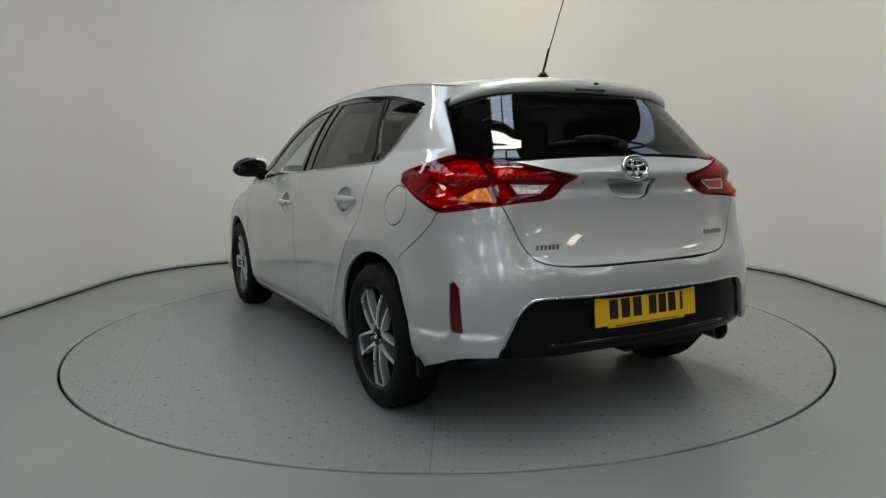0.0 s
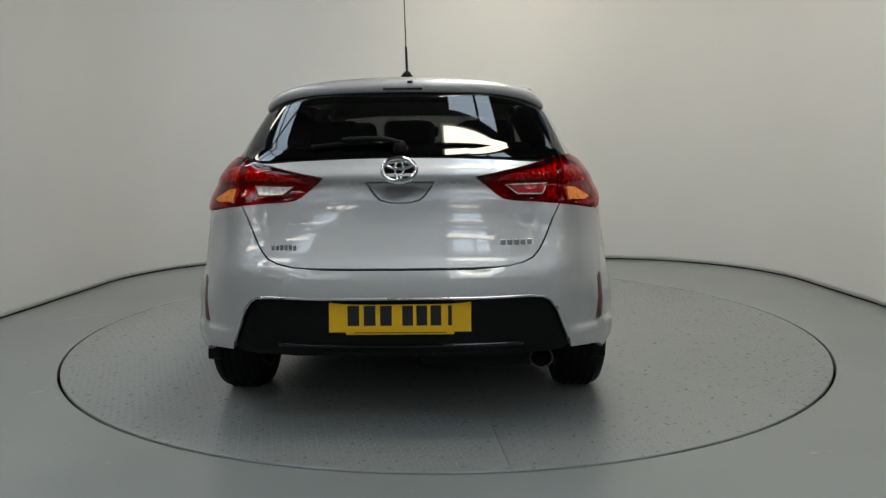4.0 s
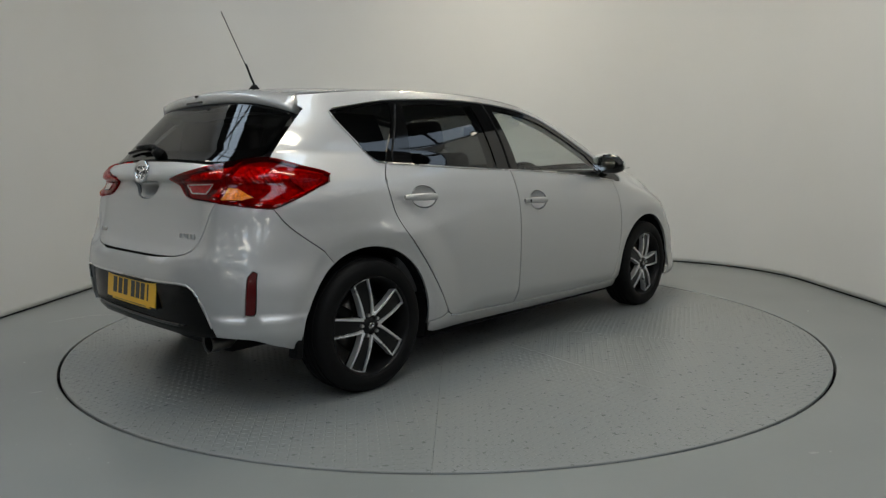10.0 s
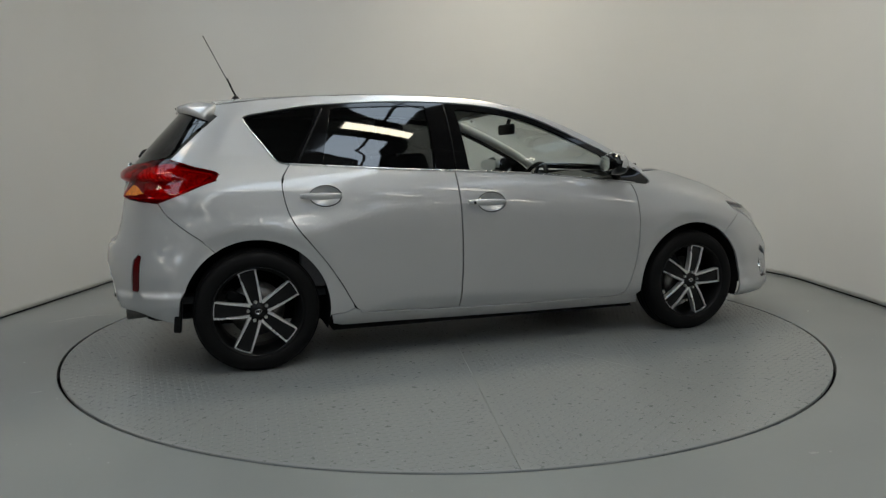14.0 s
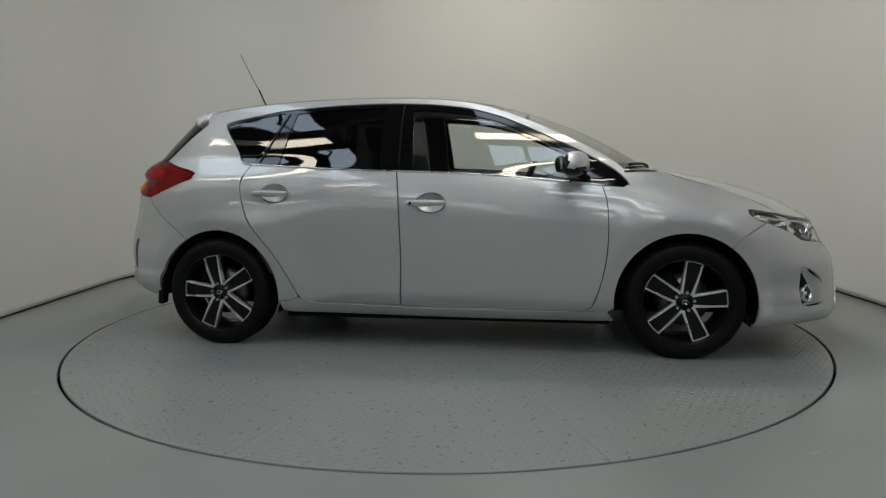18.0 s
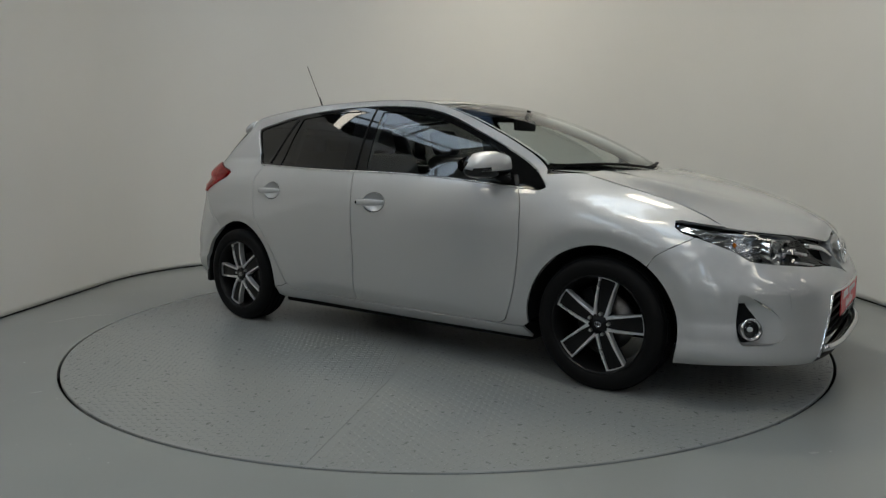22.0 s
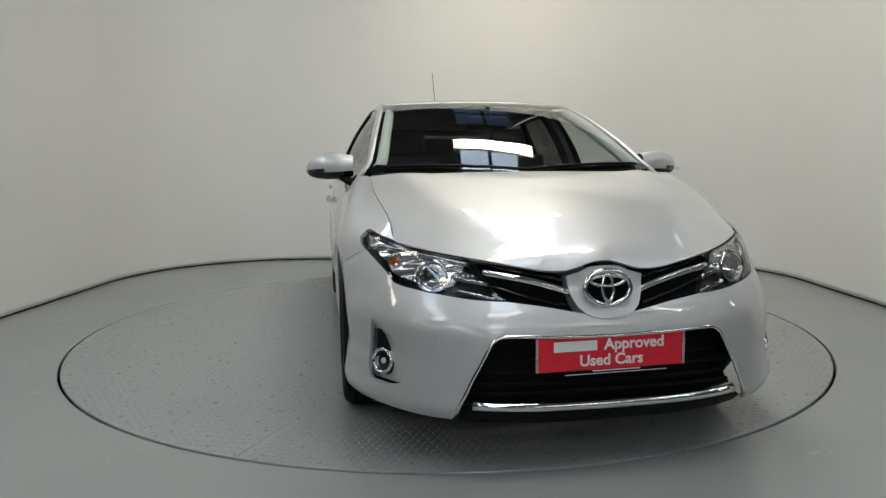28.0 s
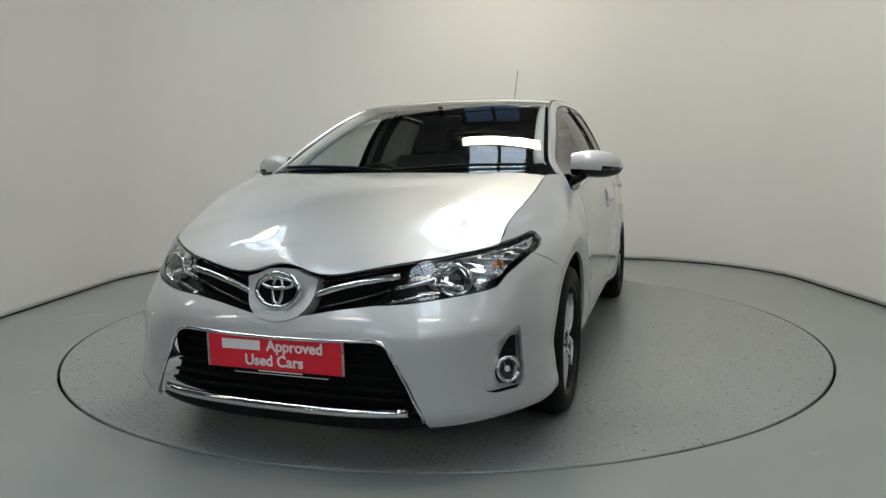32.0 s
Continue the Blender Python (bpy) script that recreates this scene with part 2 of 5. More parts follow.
def build_hall():
    hx, y0, y1, h = HALL["x"], HALL["y0"], HALL["y1"], HALL["h"]
    ly, cy = y1 - y0, (y0 + y1) / 2
    bm = bmesh.new()
    edges = [-hx] + [e for s in STRIPS for e in (s - STRIP_W / 2, s + STRIP_W / 2)] + [hx]
    for a, b in zip(edges[::2], edges[1::2]):
        box_bm((a + b) / 2, cy, h + 0.05, b - a, ly, 0.10, bm=bm)
    tagged(part("ceiling", bm, MAT["roof_sheet"]), label="grey sheet roof of the hall with long rooflight openings", kind="structure")
    for nm, c, sz in (("wall_west", (-hx - 0.1, cy, h / 2), (0.2, ly, h)), ("wall_east", (hx + 0.1, cy, h / 2), (0.2, ly, h)),
                      ("wall_south", (0, y0 - 0.1, h / 2), (2 * hx, 0.2, h)), ("wall_north", (0, y1 + 0.1, h / 2), (2 * hx, 0.2, h))):
        tagged(part(nm, box_bm(*c, *sz), MAT["hall_wall"]), label="grey sheet wall of the hall", kind="structure")
    # daylight in the rooflights
    for s, share in ((STRIPS[1], 0.85), (STRIPS[2], 1.0), (STRIPS[3], 0.32)):
        for k in range(4):
            area("rooflight", pose(s, -0.05 - 4.6 * k, h + 0.06), STRIP_W, 3.4, SKY_WATTS * share, (0.70, 0.85, 1.0))
    # purlins across
    for s in STRIPS:
        bm = bmesh.new()
        for k in range(6):
            box_bm(s, -0.05 - 4.6 * k + 2.3, h + 0.05, STRIP_W + 0.02, 1.2, 0.06, bm=bm)
        tagged(part("ceiling_infill", bm, MAT["roof_sheet"]), label="dark sheet between the rooflights", kind="structure")
        tr = part("light_trunking", box_bm(s, cy, h - 0.19, 0.06, ly - 0.4, 0.04, 0.005), MAT["steel"])
        tagged(tr, label="grey steel trunking under the roof beams that carries the lights", category="trunking", group="light trunking")
    purlin = None
    for k in range(11):
        y = y1 - 1.2 - 2.4 * k
        if purlin is None:
            purlin = part("roof_beam", box_bm(0, 0, 0, 2 * hx - 0.1, 0.09, 0.16, 0.01), MAT["steel"])
            tagged(purlin, label="grey steel roof beam across the hall", category="beam", group="roof beams")
            purlin.location = (0, y, h - 0.085)
        else:
            copy_thing(purlin, Matrix.Translation((0, y, h - 0.085)))
    first = None
    for s in STRIPS:
        for k in range(7):
            m = Matrix.Translation((s, 1.05 - 3.15 * k, 4.12))
            if first is None:
                first = part("panel_light", box_bm(0, 0, 0.035, 1.32, 0.40, 0.05, 0.01), MAT["batten_body"])
                tagged(first, label="white panel light hanging under the roof on thin wires", category="light", group="panel lights")
                part("diffuser", box_bm(0, 0, 0.004, 1.27, 0.35, 0.012, 0.003), MAT["tube_glow"], first, "lit white diffuser")
                for dx in (-0.5, 0.5):
                    tube("hanger", [(dx, 0, 0.06), (0.0, 0, 0.40)], 0.004, MAT["steel"], first, sides=6)
                first.matrix_basis = m
            else:
                copy_thing(first, m)
            watts = PANEL_WATTS.get((s, k))
            if watts:
                area("panel_lamp", m @ Matrix.Translation((0, 0, -0.012)), 1.25, 0.34, watts, (1.0, 0.87, 0.62))

# ---------- the car's skin ----------
# x forward, y to the car's left, z up from the ground; each height has a plan outline: front cap, side, rear cap
XF = spl((0.13, 2.20), (0.19, 2.268), (0.24, 2.285), (0.38, 2.278), (0.48, 2.262), (0.55, 2.232), (0.585, 2.210), (0.62, 2.193),
         (0.70, 2.180), (0.80, 2.15), (1.0, 2.0))
AF = spl((0.13, 0.72), (0.4, 0.75), (0.62, 0.75), (0.8, 0.74), (1.0, 0.62), (1.4, 0.5))
MF = spl((0.13, 3.5), (0.36, 3.5), (0.49, 3.7), (0.56, 3.5), (0.62, 3.3), (0.70, 2.8), (0.76, 2.6), (0.80, 2.4), (1.4, 2.1))
XR = spl((0.20, -1.86), (0.27, -1.91), (0.36, -1.95), (0.42, -1.955), (0.55, -1.962), (0.63, -1.952),
         (0.70, -1.926), (0.80, -1.894), (0.90, -1.866), (0.945, -1.840), (0.960, -1.836), (0.974, -1.860), (0.990, -1.867), (1.02, -1.851), (1.06, -1.80),
         (1.12, -1.750), (1.20, -1.681), (1.30, -1.592), (1.36, -1.537), (1.45, -1.455))
AR = spl((0.2, 0.48), (0.6, 0.50), (0.9, 0.50), (1.0, 0.47), (1.06, 0.43), (1.3, 0.36), (1.45, 0.34))
MR = spl((0.2, 4.0), (0.45, 4.4), (0.61, 4.7), (0.75, 5.0), (0.88, 5.6), (1.0, 5.0), (1.1, 4.5), (1.3, 4.2), (1.45, 4.2))
REAR_SLIM = spl((0.35, 0.0), (0.50, 0.012), (0.66, 0.040), (0.78, 0.040), (0.90, 0.034), (0.95, 0.040), (1.0, 0.054), (1.05, 0.068), (1.1, 0.084),
                (1.2, 0.082), (1.29, 0.078), (1.4, 0.050))
LEAN_IN = spl((0.3, 0.0), (0.58, 0.0), (0.70, 0.002), (0.80, 0.006), (0.90, 0.010), (0.96, 0.012), (1.6, 0.012))
GATE_IN = spl((0.2, 0.0), (0.6482, 0.0), (0.6508, 0.022), (0.75, 0.028), (0.85, 0.025), (0.91, 0.015), (0.962, 0.0), (1.5, 0.0))
SHOULDER = spl((-1.95, 1.0), (-1.4, 1.0), (-0.9, 1.01), (0.0, 0.975), (0.5, 0.945), (0.95, 0.905), (1.2, 0.868), (1.45, 0.812), (1.7, 0.765),
               (1.88, 0.738), (2.0, 0.70), (2.3, 0.62))
SIDE_LOW = spl((0.13, 0.74), (0.18, 0.79), (0.215, 0.818), (0.25, 0.833), (0.29, 0.844), (0.325, 0.858), (0.36, 0.866), (0.46, 0.871), (0.60, 0.876), (0.75, 0.880), (1.5, 0.880))
ROLL_CABIN = spl((-0.30, 0.0), (-0.20, -0.001), (-0.16, -0.004), (-0.13, -0.008), (-0.10, -0.0135), (-0.06, -0.0235), (-0.03, -0.033), (-0.01, -0.041),
                 (0.0, -0.0455), (0.03, -0.059), (0.12, -0.096), (0.22, -0.146), (0.32, -0.210), (0.40, -0.276), (0.44, -0.323), (0.48, -0.398))
ROLL_FENDER = spl((-0.30, 0.0), (-0.12, -0.006), (-0.04, -0.028), (0.0, -0.050), (0.015, -0.067), (0.052, -0.111), (0.083, -0.138), (0.105, -0.154), (0.125, -0.168), (0.2, -0.25), (0.48, -0.6))
# below a low crease the doors turn in towards the sill; the crease dips to the sill at both wheels
DOOR_LOW = spl((0.13, 0.745), (0.18, 0.80), (0.215, 0.833), (0.25, 0.852), (0.29, 0.860), (0.36, 0.867), (0.46, 0.871), (0.60, 0.876), (0.75, 0.880), (1.5, 0.880))
CREASE = spl((-1.0, 0.225), (-0.85, 0.235), (-0.75, 0.250), (-0.66, 0.272), (-0.55, 0.304), (-0.42, 0.324), (-0.145, 0.317), (0.24, 0.305), (0.83, 0.284), (1.1, 0.270))
WHEEL_X = (1.378, -1.222)
WHEEL_Z = 0.302
R_ARCH = 0.362


def half_width(x, z):
    x, z = np.asarray(x, float), np.asarray(z, float)
    q = z - SHOULDER(x)
    k = smooth(1.0, 1.4, x)
    door = smooth(-0.98, -0.84, x) * smooth(1.12, 0.96, x)
    d = CREASE(x) - np.maximum(z, 0.25)
    tuck = 0.17 * (d + np.sqrt(d * d + 0.010 ** 2))
    w = SIDE_LOW(z) + door * (DOOR_LOW(z) - tuck - SIDE_LOW(z)) + (1 - k) * ROLL_CABIN(q) + k * ROLL_FENDER(q)
    w = w - 0.055 * smooth(0.0, 1.05, x) * smooth(0.93, 1.06, z) * (1 - k)
    low = smooth(0.86, 0.68, z)
    w = w - REAR_SLIM(z) * smooth(-0.30 - 0.60 * low, -1.30 - 0.20 * low, x)
    w = w - LEAN_IN(z) * (1 - k)
    w = w + 0.065 * smooth(1.25, 1.62, x) * smooth(0.40, 0.20, z)
    for wx in WHEEL_X:
        r = np.hypot(x - wx, z - WHEEL_Z)
        w = w + (0.010 * smooth(0.60, 0.445, r) - 0.014 * smooth(0.445, 0.362, r)) * smooth(0.12, 0.25, z)
    return w


U1, U2, U3 = 1.2, 4.1, 5.2


def skin(u, z):
    """Point of the right-hand skin (y > 0 here; the car's right side is its mirror) for the way u round the plan, and the height z."""
    u, z = np.asarray(u, float), np.asarray(z, float)
    xf, af, mf, xr, ar, mr = XF(z), AF(z), MF(z), XR(z), AR(z), MR(z)
    front, rear = u < U1, u > U2
    psi = np.where(front, u / U1, np.where(rear, (U3 - u) / (U3 - U2), 1.0)) * math.pi / 2
    m = np.where(rear, mr, mf)
    c, s = np.abs(np.cos(psi)), np.abs(np.sin(psi))
    r = np.ones_like(u + z)
    for _ in range(12):
        g = (r * c) ** 2 + (r * s) ** m - 1
        d = 2 * r * c * c + m * s * (r * s + 1e-9) ** (m - 1)
        r = r - g / np.maximum(d, 1e-6)
    e, v = r * c, r * s
    x = np.where(front, xf - af + af * e, np.where(rear, xr + ar - ar * e, (xf - af) + (xr + ar - xf + af) * (u - U1) / (U2 - U1)))
    v = np.where(front | rear, v, 1.0)
    y = half_width(x, z) * v
    # the tailgate lies a little inside the bumper, and the corner of the bumper has an upright ridge over a small ledge
    x = x + np.where(rear, GATE_IN(z) * smooth(0.62, 0.50, y), 0.0)
    ridge = np.where(rear, np.exp(-((y - 0.772) / 0.036) ** 2) * smooth(0.36, 0.42, z) * smooth(0.86, 0.70, z), 0.0)
    ledge = np.where(rear, smooth(0.425, 0.405, z) * smooth(0.60, 0.70, y), 0.0)
    return np.stack([x - 0.015 * ridge - 0.010 * ledge, y + 0.006 * ledge, z + 0 * x], -1)


def at_x(x, z):
    """The way round the plan at which the side has that x."""
    xf, af, xr, ar = float(XF(z)), float(AF(z)), float(XR(z)), float(AR(z))
    a, b = xf - af, xr + ar
    if x > a:
        e = min(0.9999, (x - a) / af)
        return math.atan2((1 - e * e) ** (1 / float(MF(z))), e) / (math.pi / 2) * U1
    if x < b:
        e = min(0.9999, (b - x) / ar)
        return U3 - math.atan2((1 - e * e) ** (1 / float(MR(z))), e) / (math.pi / 2) * (U3 - U2)
    return U1 + (x - a) / (b - a) * (U2 - U1)


def at_y(y, z, rear=False):
    """The way round the plan at which the front (or rear) has that y."""
    a, k, m = (float(XR(z)) + float(AR(z)), -float(AR(z)), float(MR(z))) if rear else (float(XF(z)) - float(AF(z)), float(AF(z)), float(MF(z)))
    x = a + k * 0.7
    for _ in range(6):
        v = min(0.9999, max(0.0, y / float(half_width(x, z))))
        e = math.sqrt(1 - v ** m)
        x = a + k * e
    p = math.atan2(v, e) / (math.pi / 2)
    return U3 - p * (U3 - U2) if rear else p * U1


def S(x, z):
    return (at_x(x, z), z)


def F(y, z):
    return (at_y(y, z), z)


def B(y, z):
    return (at_y(y, z, True), z)


def through_points(pts, closed=False, step=0.03, soft=True):
    """A dense line in the unrolled skin through points; soft: rounded as a Catmull-Rom curve, else straight pieces."""
    p = [np.array(q, float) for q in pts]
    n = len(p)
    out = []
    for i in range(n if closed else n - 1):
        a, b = p[i], p[(i + 1) % n]
        a0 = p[i - 1] if (closed or i > 0) else 2 * a - b
        b1 = p[(i + 2) % n] if (closed or i < n - 2) else 2 * b - a
        k = max(1, int(np.linalg.norm(b - a) / step))
        for j in range(k):
            t = j / k
            if soft:
                la, lb, lm = np.linalg.norm(a - a0) + 1e-6, np.linalg.norm(b1 - b) + 1e-6, np.linalg.norm(b - a) + 1e-6
                ta, tb = (b - a0) / (la + lm) * lm, (b1 - a) / (lb + lm) * lm
                out.append((1 + 2 * t) * (1 - t) ** 2 * a + t * (1 - t) ** 2 * ta + t * t * (3 - 2 * t) * b + t * t * (t - 1) * tb)
            else:
                out.append(a + t * (b - a))
    if not closed:
        out.append(p[-1])
    return [tuple(q) for q in out]


def shrink(poly, d):
    a = np.array(poly)
    area2 = np.sum(a[:, 0] * np.roll(a[:, 1], -1) - np.roll(a[:, 0], -1) * a[:, 1])
    t = np.roll(a, -1, 0) - np.roll(a, 1, 0)
    t /= np.linalg.norm(t, axis=1)[:, None] + 1e-9
    nrm = np.stack([-t[:, 1], t[:, 0]], 1) * (1 if area2 > 0 else -1)
    return [tuple(q) for q in a + nrm * d]


def inside(poly, p):
    """Which of the points p lie in the polygon."""
    a = np.array(poly)
    x, y = p[:, 0], p[:, 1]
    c = np.zeros(len(p), bool)
    j = len(a) - 1
    for i in range(len(a)):
        xi, yi, xj, yj = a[i, 0], a[i, 1], a[j, 0], a[j, 1]
        if yi != yj:
            c ^= ((yi > y) != (yj > y)) & (x < (xj - xi) * (y - yi) / (yj - yi) + xi)
        j = i
    return c


def near_line(poly, p, d):
    a = np.array(poly)
    hit = np.zeros(len(p), bool)
    for q in a:
        hit |= (np.abs(p[:, 0] - q[0]) < d) & (np.abs(p[:, 1] - q[1]) < d)
    return hit


def fill(polys, grid):
    """Triangles of an outline (the first of polys) with holes (the rest), on a grid of inner points."""
    from mathutils.geometry import delaunay_2d_cdt
    a = np.array(polys[0])
    lo, hi = a.min(0), a.max(0)
    gx, gy = np.meshgrid(np.arange(lo[0], hi[0], grid[0]), np.arange(lo[1], hi[1], grid[1]))
    gx[1::2] += grid[0] / 2
    g = np.stack([gx.ravel(), gy.ravel()], 1)
    ok = inside(polys[0], g)
    for h in polys[1:]:
        ok &= ~inside(h, g)
    for h in polys:
        ok &= ~near_line(h, g, min(grid) * 0.55)
    g = g[ok]
    pts, edges = [], []
    for h in polys:
        b = len(pts)
        pts += [Vector(q) for q in h]
        edges += [(b + i, b + (i + 1) % len(h)) for i in range(len(h))]
    pts += [Vector(q) for q in g]
    v, e, f, *_ = delaunay_2d_cdt(pts, edges, [], 0, 1e-6)
    v = np.array([tuple(q) for q in v])
    f = np.array([t for t in f if len(t) == 3])
    mid = v[f].mean(1)
    ok = inside(polys[0], mid)
    for h in polys[1:]:
        ok &= ~inside(h, mid)
    return v, f[ok]


def normals_of(lift, v):
    e = 1e-3
    du = lift(v[:, 0] + e, v[:, 1]) - lift(v[:, 0] - e, v[:, 1])
    dv = lift(v[:, 0], v[:, 1] + e) - lift(v[:, 0], v[:, 1] - e)
    n = np.cross(du, dv)
    return n / (np.linalg.norm(n, axis=1)[:, None] + 1e-12)


def lifted(name, polys, lift, mat, parent, label="", grid=(0.03, 0.025), gap=0.0029, out=0.0, deep=0.014, side=1, flip=False):
    """A panel: an outline in the unrolled skin, lifted to the skin, its rim turned in. side -1: the car's right."""
    polys = [shrink(polys[0], gap)] + [shrink(h, -gap) for h in polys[1:]]
    v2, f = fill(polys, grid)
    p, n = lift(v2[:, 0], v2[:, 1]), normals_of(lift, v2)
    if flip:
        n = -n
    p = p + n * out
    k = len(p)
    # rim
    cnt = {}
    for t in f:
        for a, b in ((t[0], t[1]), (t[1], t[2]), (t[2], t[0])):
            cnt[(a, b)] = 1
    rim = [e for e in cnt if (e[1], e[0]) not in cnt]
    ids = sorted({i for e in rim for i in e})
    pos = {i: j for j, i in enumerate(ids)}
    up, dn = p[ids], p[ids] - n[ids] * deep
    verts = np.concatenate([p, up, dn])
    norm = np.concatenate([n, np.zeros((2 * len(ids), 3))])
    fn = np.cross(p[f[:, 1]] - p[f[:, 0]], p[f[:, 2]] - p[f[:, 0]])
    same = np.sum(fn * n[f[:, 0]], 1) > 0
    faces = [tuple(t) if s else tuple(t[::-1]) for t, s in zip(f, same)]
    a0, b0 = k, k + len(ids)
    rf = [(a0 + pos[b], a0 + pos[a], b0 + pos[a], b0 + pos[b]) for a, b in rim]
    sgn = np.mean(same) > 0.5
    faces += rf if sgn else [q[::-1] for q in rf]
    if side < 0:
        verts = verts * (1, -1, 1)
        norm = norm * (1, -1, 1)
        faces = [q[::-1] for q in faces]
    ob = obj(name, verts, faces, mat, parent, label)
    ob.data.normals_split_custom_set_from_vertices([tuple(q) for q in norm])
    return ob


def panel(name, polys, mat, parent, label="", **kw):
    return lifted(name, polys, skin, mat, parent, label, **kw)


def skin_full(u, z):
    """The skin, on past the middle of the front (u < 0) and of the rear (u > U3) to the car's other side."""
    u = np.asarray(u, float)
    a = np.where(u < 0, -u, np.where(u > U3, 2 * U3 - u, u))
    p = skin(a, z)
    return p * np.stack([np.ones_like(a), np.where((u < 0) | (u > U3), -1.0, 1.0), np.ones_like(a)], -1)


def both(half, rear):
    """A half outline that starts and ends in the middle, made whole."""
    c = 2 * U3 if rear else 0.0
    return list(half) + [(c - u, z) for u, z in half[::-1][1:-1]]


def whole(name, half, mat, parent, rear, label="", holes=(), **kw):
    return lifted(name, [both(half, rear)] + [list(h) for h in holes], skin_full, mat, parent, label, **kw)


def other(poly, rear):
    c = 2 * U3 if rear else 0.0
    return [(c - u, z) for u, z in poly]


def pair(name, polys, mat, parent, label="", **kw):
    return [panel(name, polys, mat, parent, label, side=s, **kw) for s in (1, -1)]


def arc(wx, a0, a1, r=R_ARCH, n=22):
    """Points of a wheel arch in (x, z), by angle from the front, over the top."""
    return [(wx + r * math.cos(radians(a0 + (a1 - a0) * i / n)), WHEEL_Z + r * 1.01 * math.sin(radians(a0 + (a1 - a0) * i / n))) for i in range(n + 1)]


car = new("car")
TURNING = [(car, Matrix.Translation((0, CAR_SIDE, 0)))]
tagged(car, label="silver metallic five-door hatchback parked on the studio turntable", category="car")
body = car

# --- lines that several panels share, in (x, z) seen from the side ---
PILLAR = [(1.06, 1.005), (1.0, 1.052), (0.856, 1.135), (0.693, 1.214), (0.53, 1.285), (0.37, 1.343), (0.21, 1.383), (0.0, 1.408), (-0.27, 1.418),
          (-0.6, 1.416), (-0.95, 1.398), (-1.25, 1.368), (-1.40, 1.347)]
GLASS_TOP = [(1.07, 0.945), (1.017, 0.995), (0.853, 1.09), (0.691, 1.168), (0.53, 1.243), (0.369, 1.307), (0.209, 1.347), (0.049, 1.368), (-0.111, 1.379), (-0.272, 1.382),
             (-0.432, 1.380), (-0.592, 1.374), (-0.753, 1.363), (-0.914, 1.349), (-1.076, 1.322), (-1.22, 1.296)]
GLASS_LOW = [(-1.055, 1.043), (-0.884, 1.034), (-0.574, 1.016), (-0.265, 1.003), (-0.089, 0.997), (0.199, 0.985), (0.508, 0.962), (0.818, 0.932), (0.973, 0.915), (1.055, 0.907)]
DOOR_REAR = [(-1.035, 1.036), (-1.066, 0.99), (-1.08, 0.941), (-1.072, 0.865), (-1.055, 0.80), (-1.02, 0.727), (-0.95, 0.635), (-0.883, 0.55), (-0.795, 0.415), (-0.74, 0.315), (-0.715, 0.283), (-0.675, 0.266)]
DOOR_FRONT = [(0.945, 0.917), (0.97, 0.84), (0.980, 0.694), (0.972, 0.54), (0.950, 0.416), (0.921, 0.322), (0.895, 0.268), (0.845, 0.243)]
DOOR_MID = [(-0.16, 1.0), (-0.145, 0.85), (-0.138, 0.704), (-0.134, 0.487), (-0.145, 0.244)]
DOOR_SILL = [(-0.675, 0.266), (-0.4, 0.253), (-0.145, 0.246), (0.3, 0.241), (0.845, 0.243)]


SHUT = [(1.278, 0.974), (1.396, 0.938), (1.549, 0.896), (1.684, 0.850), (1.787, 0.803), (1.832, 0.779), (1.875, 0.757)]   # bonnet edge


def along(line, step=0.03, soft=True):
    return [S(x, z) for x, z in through_points(line, False, step, soft)]


def cut(line, a, b):
    """The piece of a line in (x, z) from x = a to x = b."""
    p = through_points(line, False, 0.02)
    lo, hi = min(a, b), max(a, b)
    q = [t for t in p if lo <= t[0] <= hi]
    return q if (a < b) == (q[0][0] < q[-1][0]) else q[::-1]


def uv(pts):
    return [S(x, z) for x, z in pts]


def ellipse(x, z, a, b, n=28):
    return [S(x + a * math.cos(2 * math.pi * i / n), z + b * math.sin(2 * math.pi * i / n)) for i in range(n)]


CUP_REAR, CUP_FRONT, FLAP = (-0.867, 0.878, 0.080, 0.052), (0.036, 0.826, 0.080, 0.053), (-1.40, 0.872, 0.088, 0.078)


def doors():
    low = GLASS_LOW
    mid = through_points(DOOR_MID, False, 0.025)
    sill_rear, sill_front = through_points(DOOR_SILL[:3], False, 0.04), through_points(DOOR_SILL[2:], False, 0.04)
    # rear doors
    line = cut(low, -1.035, -0.17) + mid + sill_rear[::-1][1:-1] + through_points(DOOR_REAR, False, 0.02)[::-1]
    rear = pair("rear_door", [uv(line), ellipse(*CUP_REAR)], MAT["paint"], body, "silver painted rear door skin", gap=0.0034, deep=0.022, grid=(0.03, 0.014))
    line = [mid[0]] + cut(low, -0.15, 0.94) + through_points(DOOR_FRONT, False, 0.02) + sill_front[::-1][1:] + mid[::-1][1:-1]
    front = pair("front_door", [uv(line), ellipse(*CUP_FRONT)], MAT["paint"], body, "silver painted front door skin", gap=0.0034, deep=0.022, grid=(0.03, 0.014))
    return front, rear


LAMP_TOP = [B(0.664, 1.066), S(-1.545, 1.048), S(-1.49, 1.030)]
LAMP_SIDE = [S(-1.40, 1.008), S(-1.375, 0.994), S(-1.395, 0.972), S(-1.46, 0.940), S(-1.53, 0.910), S(-1.61, 0.878), S(-1.665, 0.856)]
QUARTER_SEAM = [S(-1.665, 0.856), S(-1.625, 0.80), S(-1.55, 0.73), S(-1.47, 0.670)]


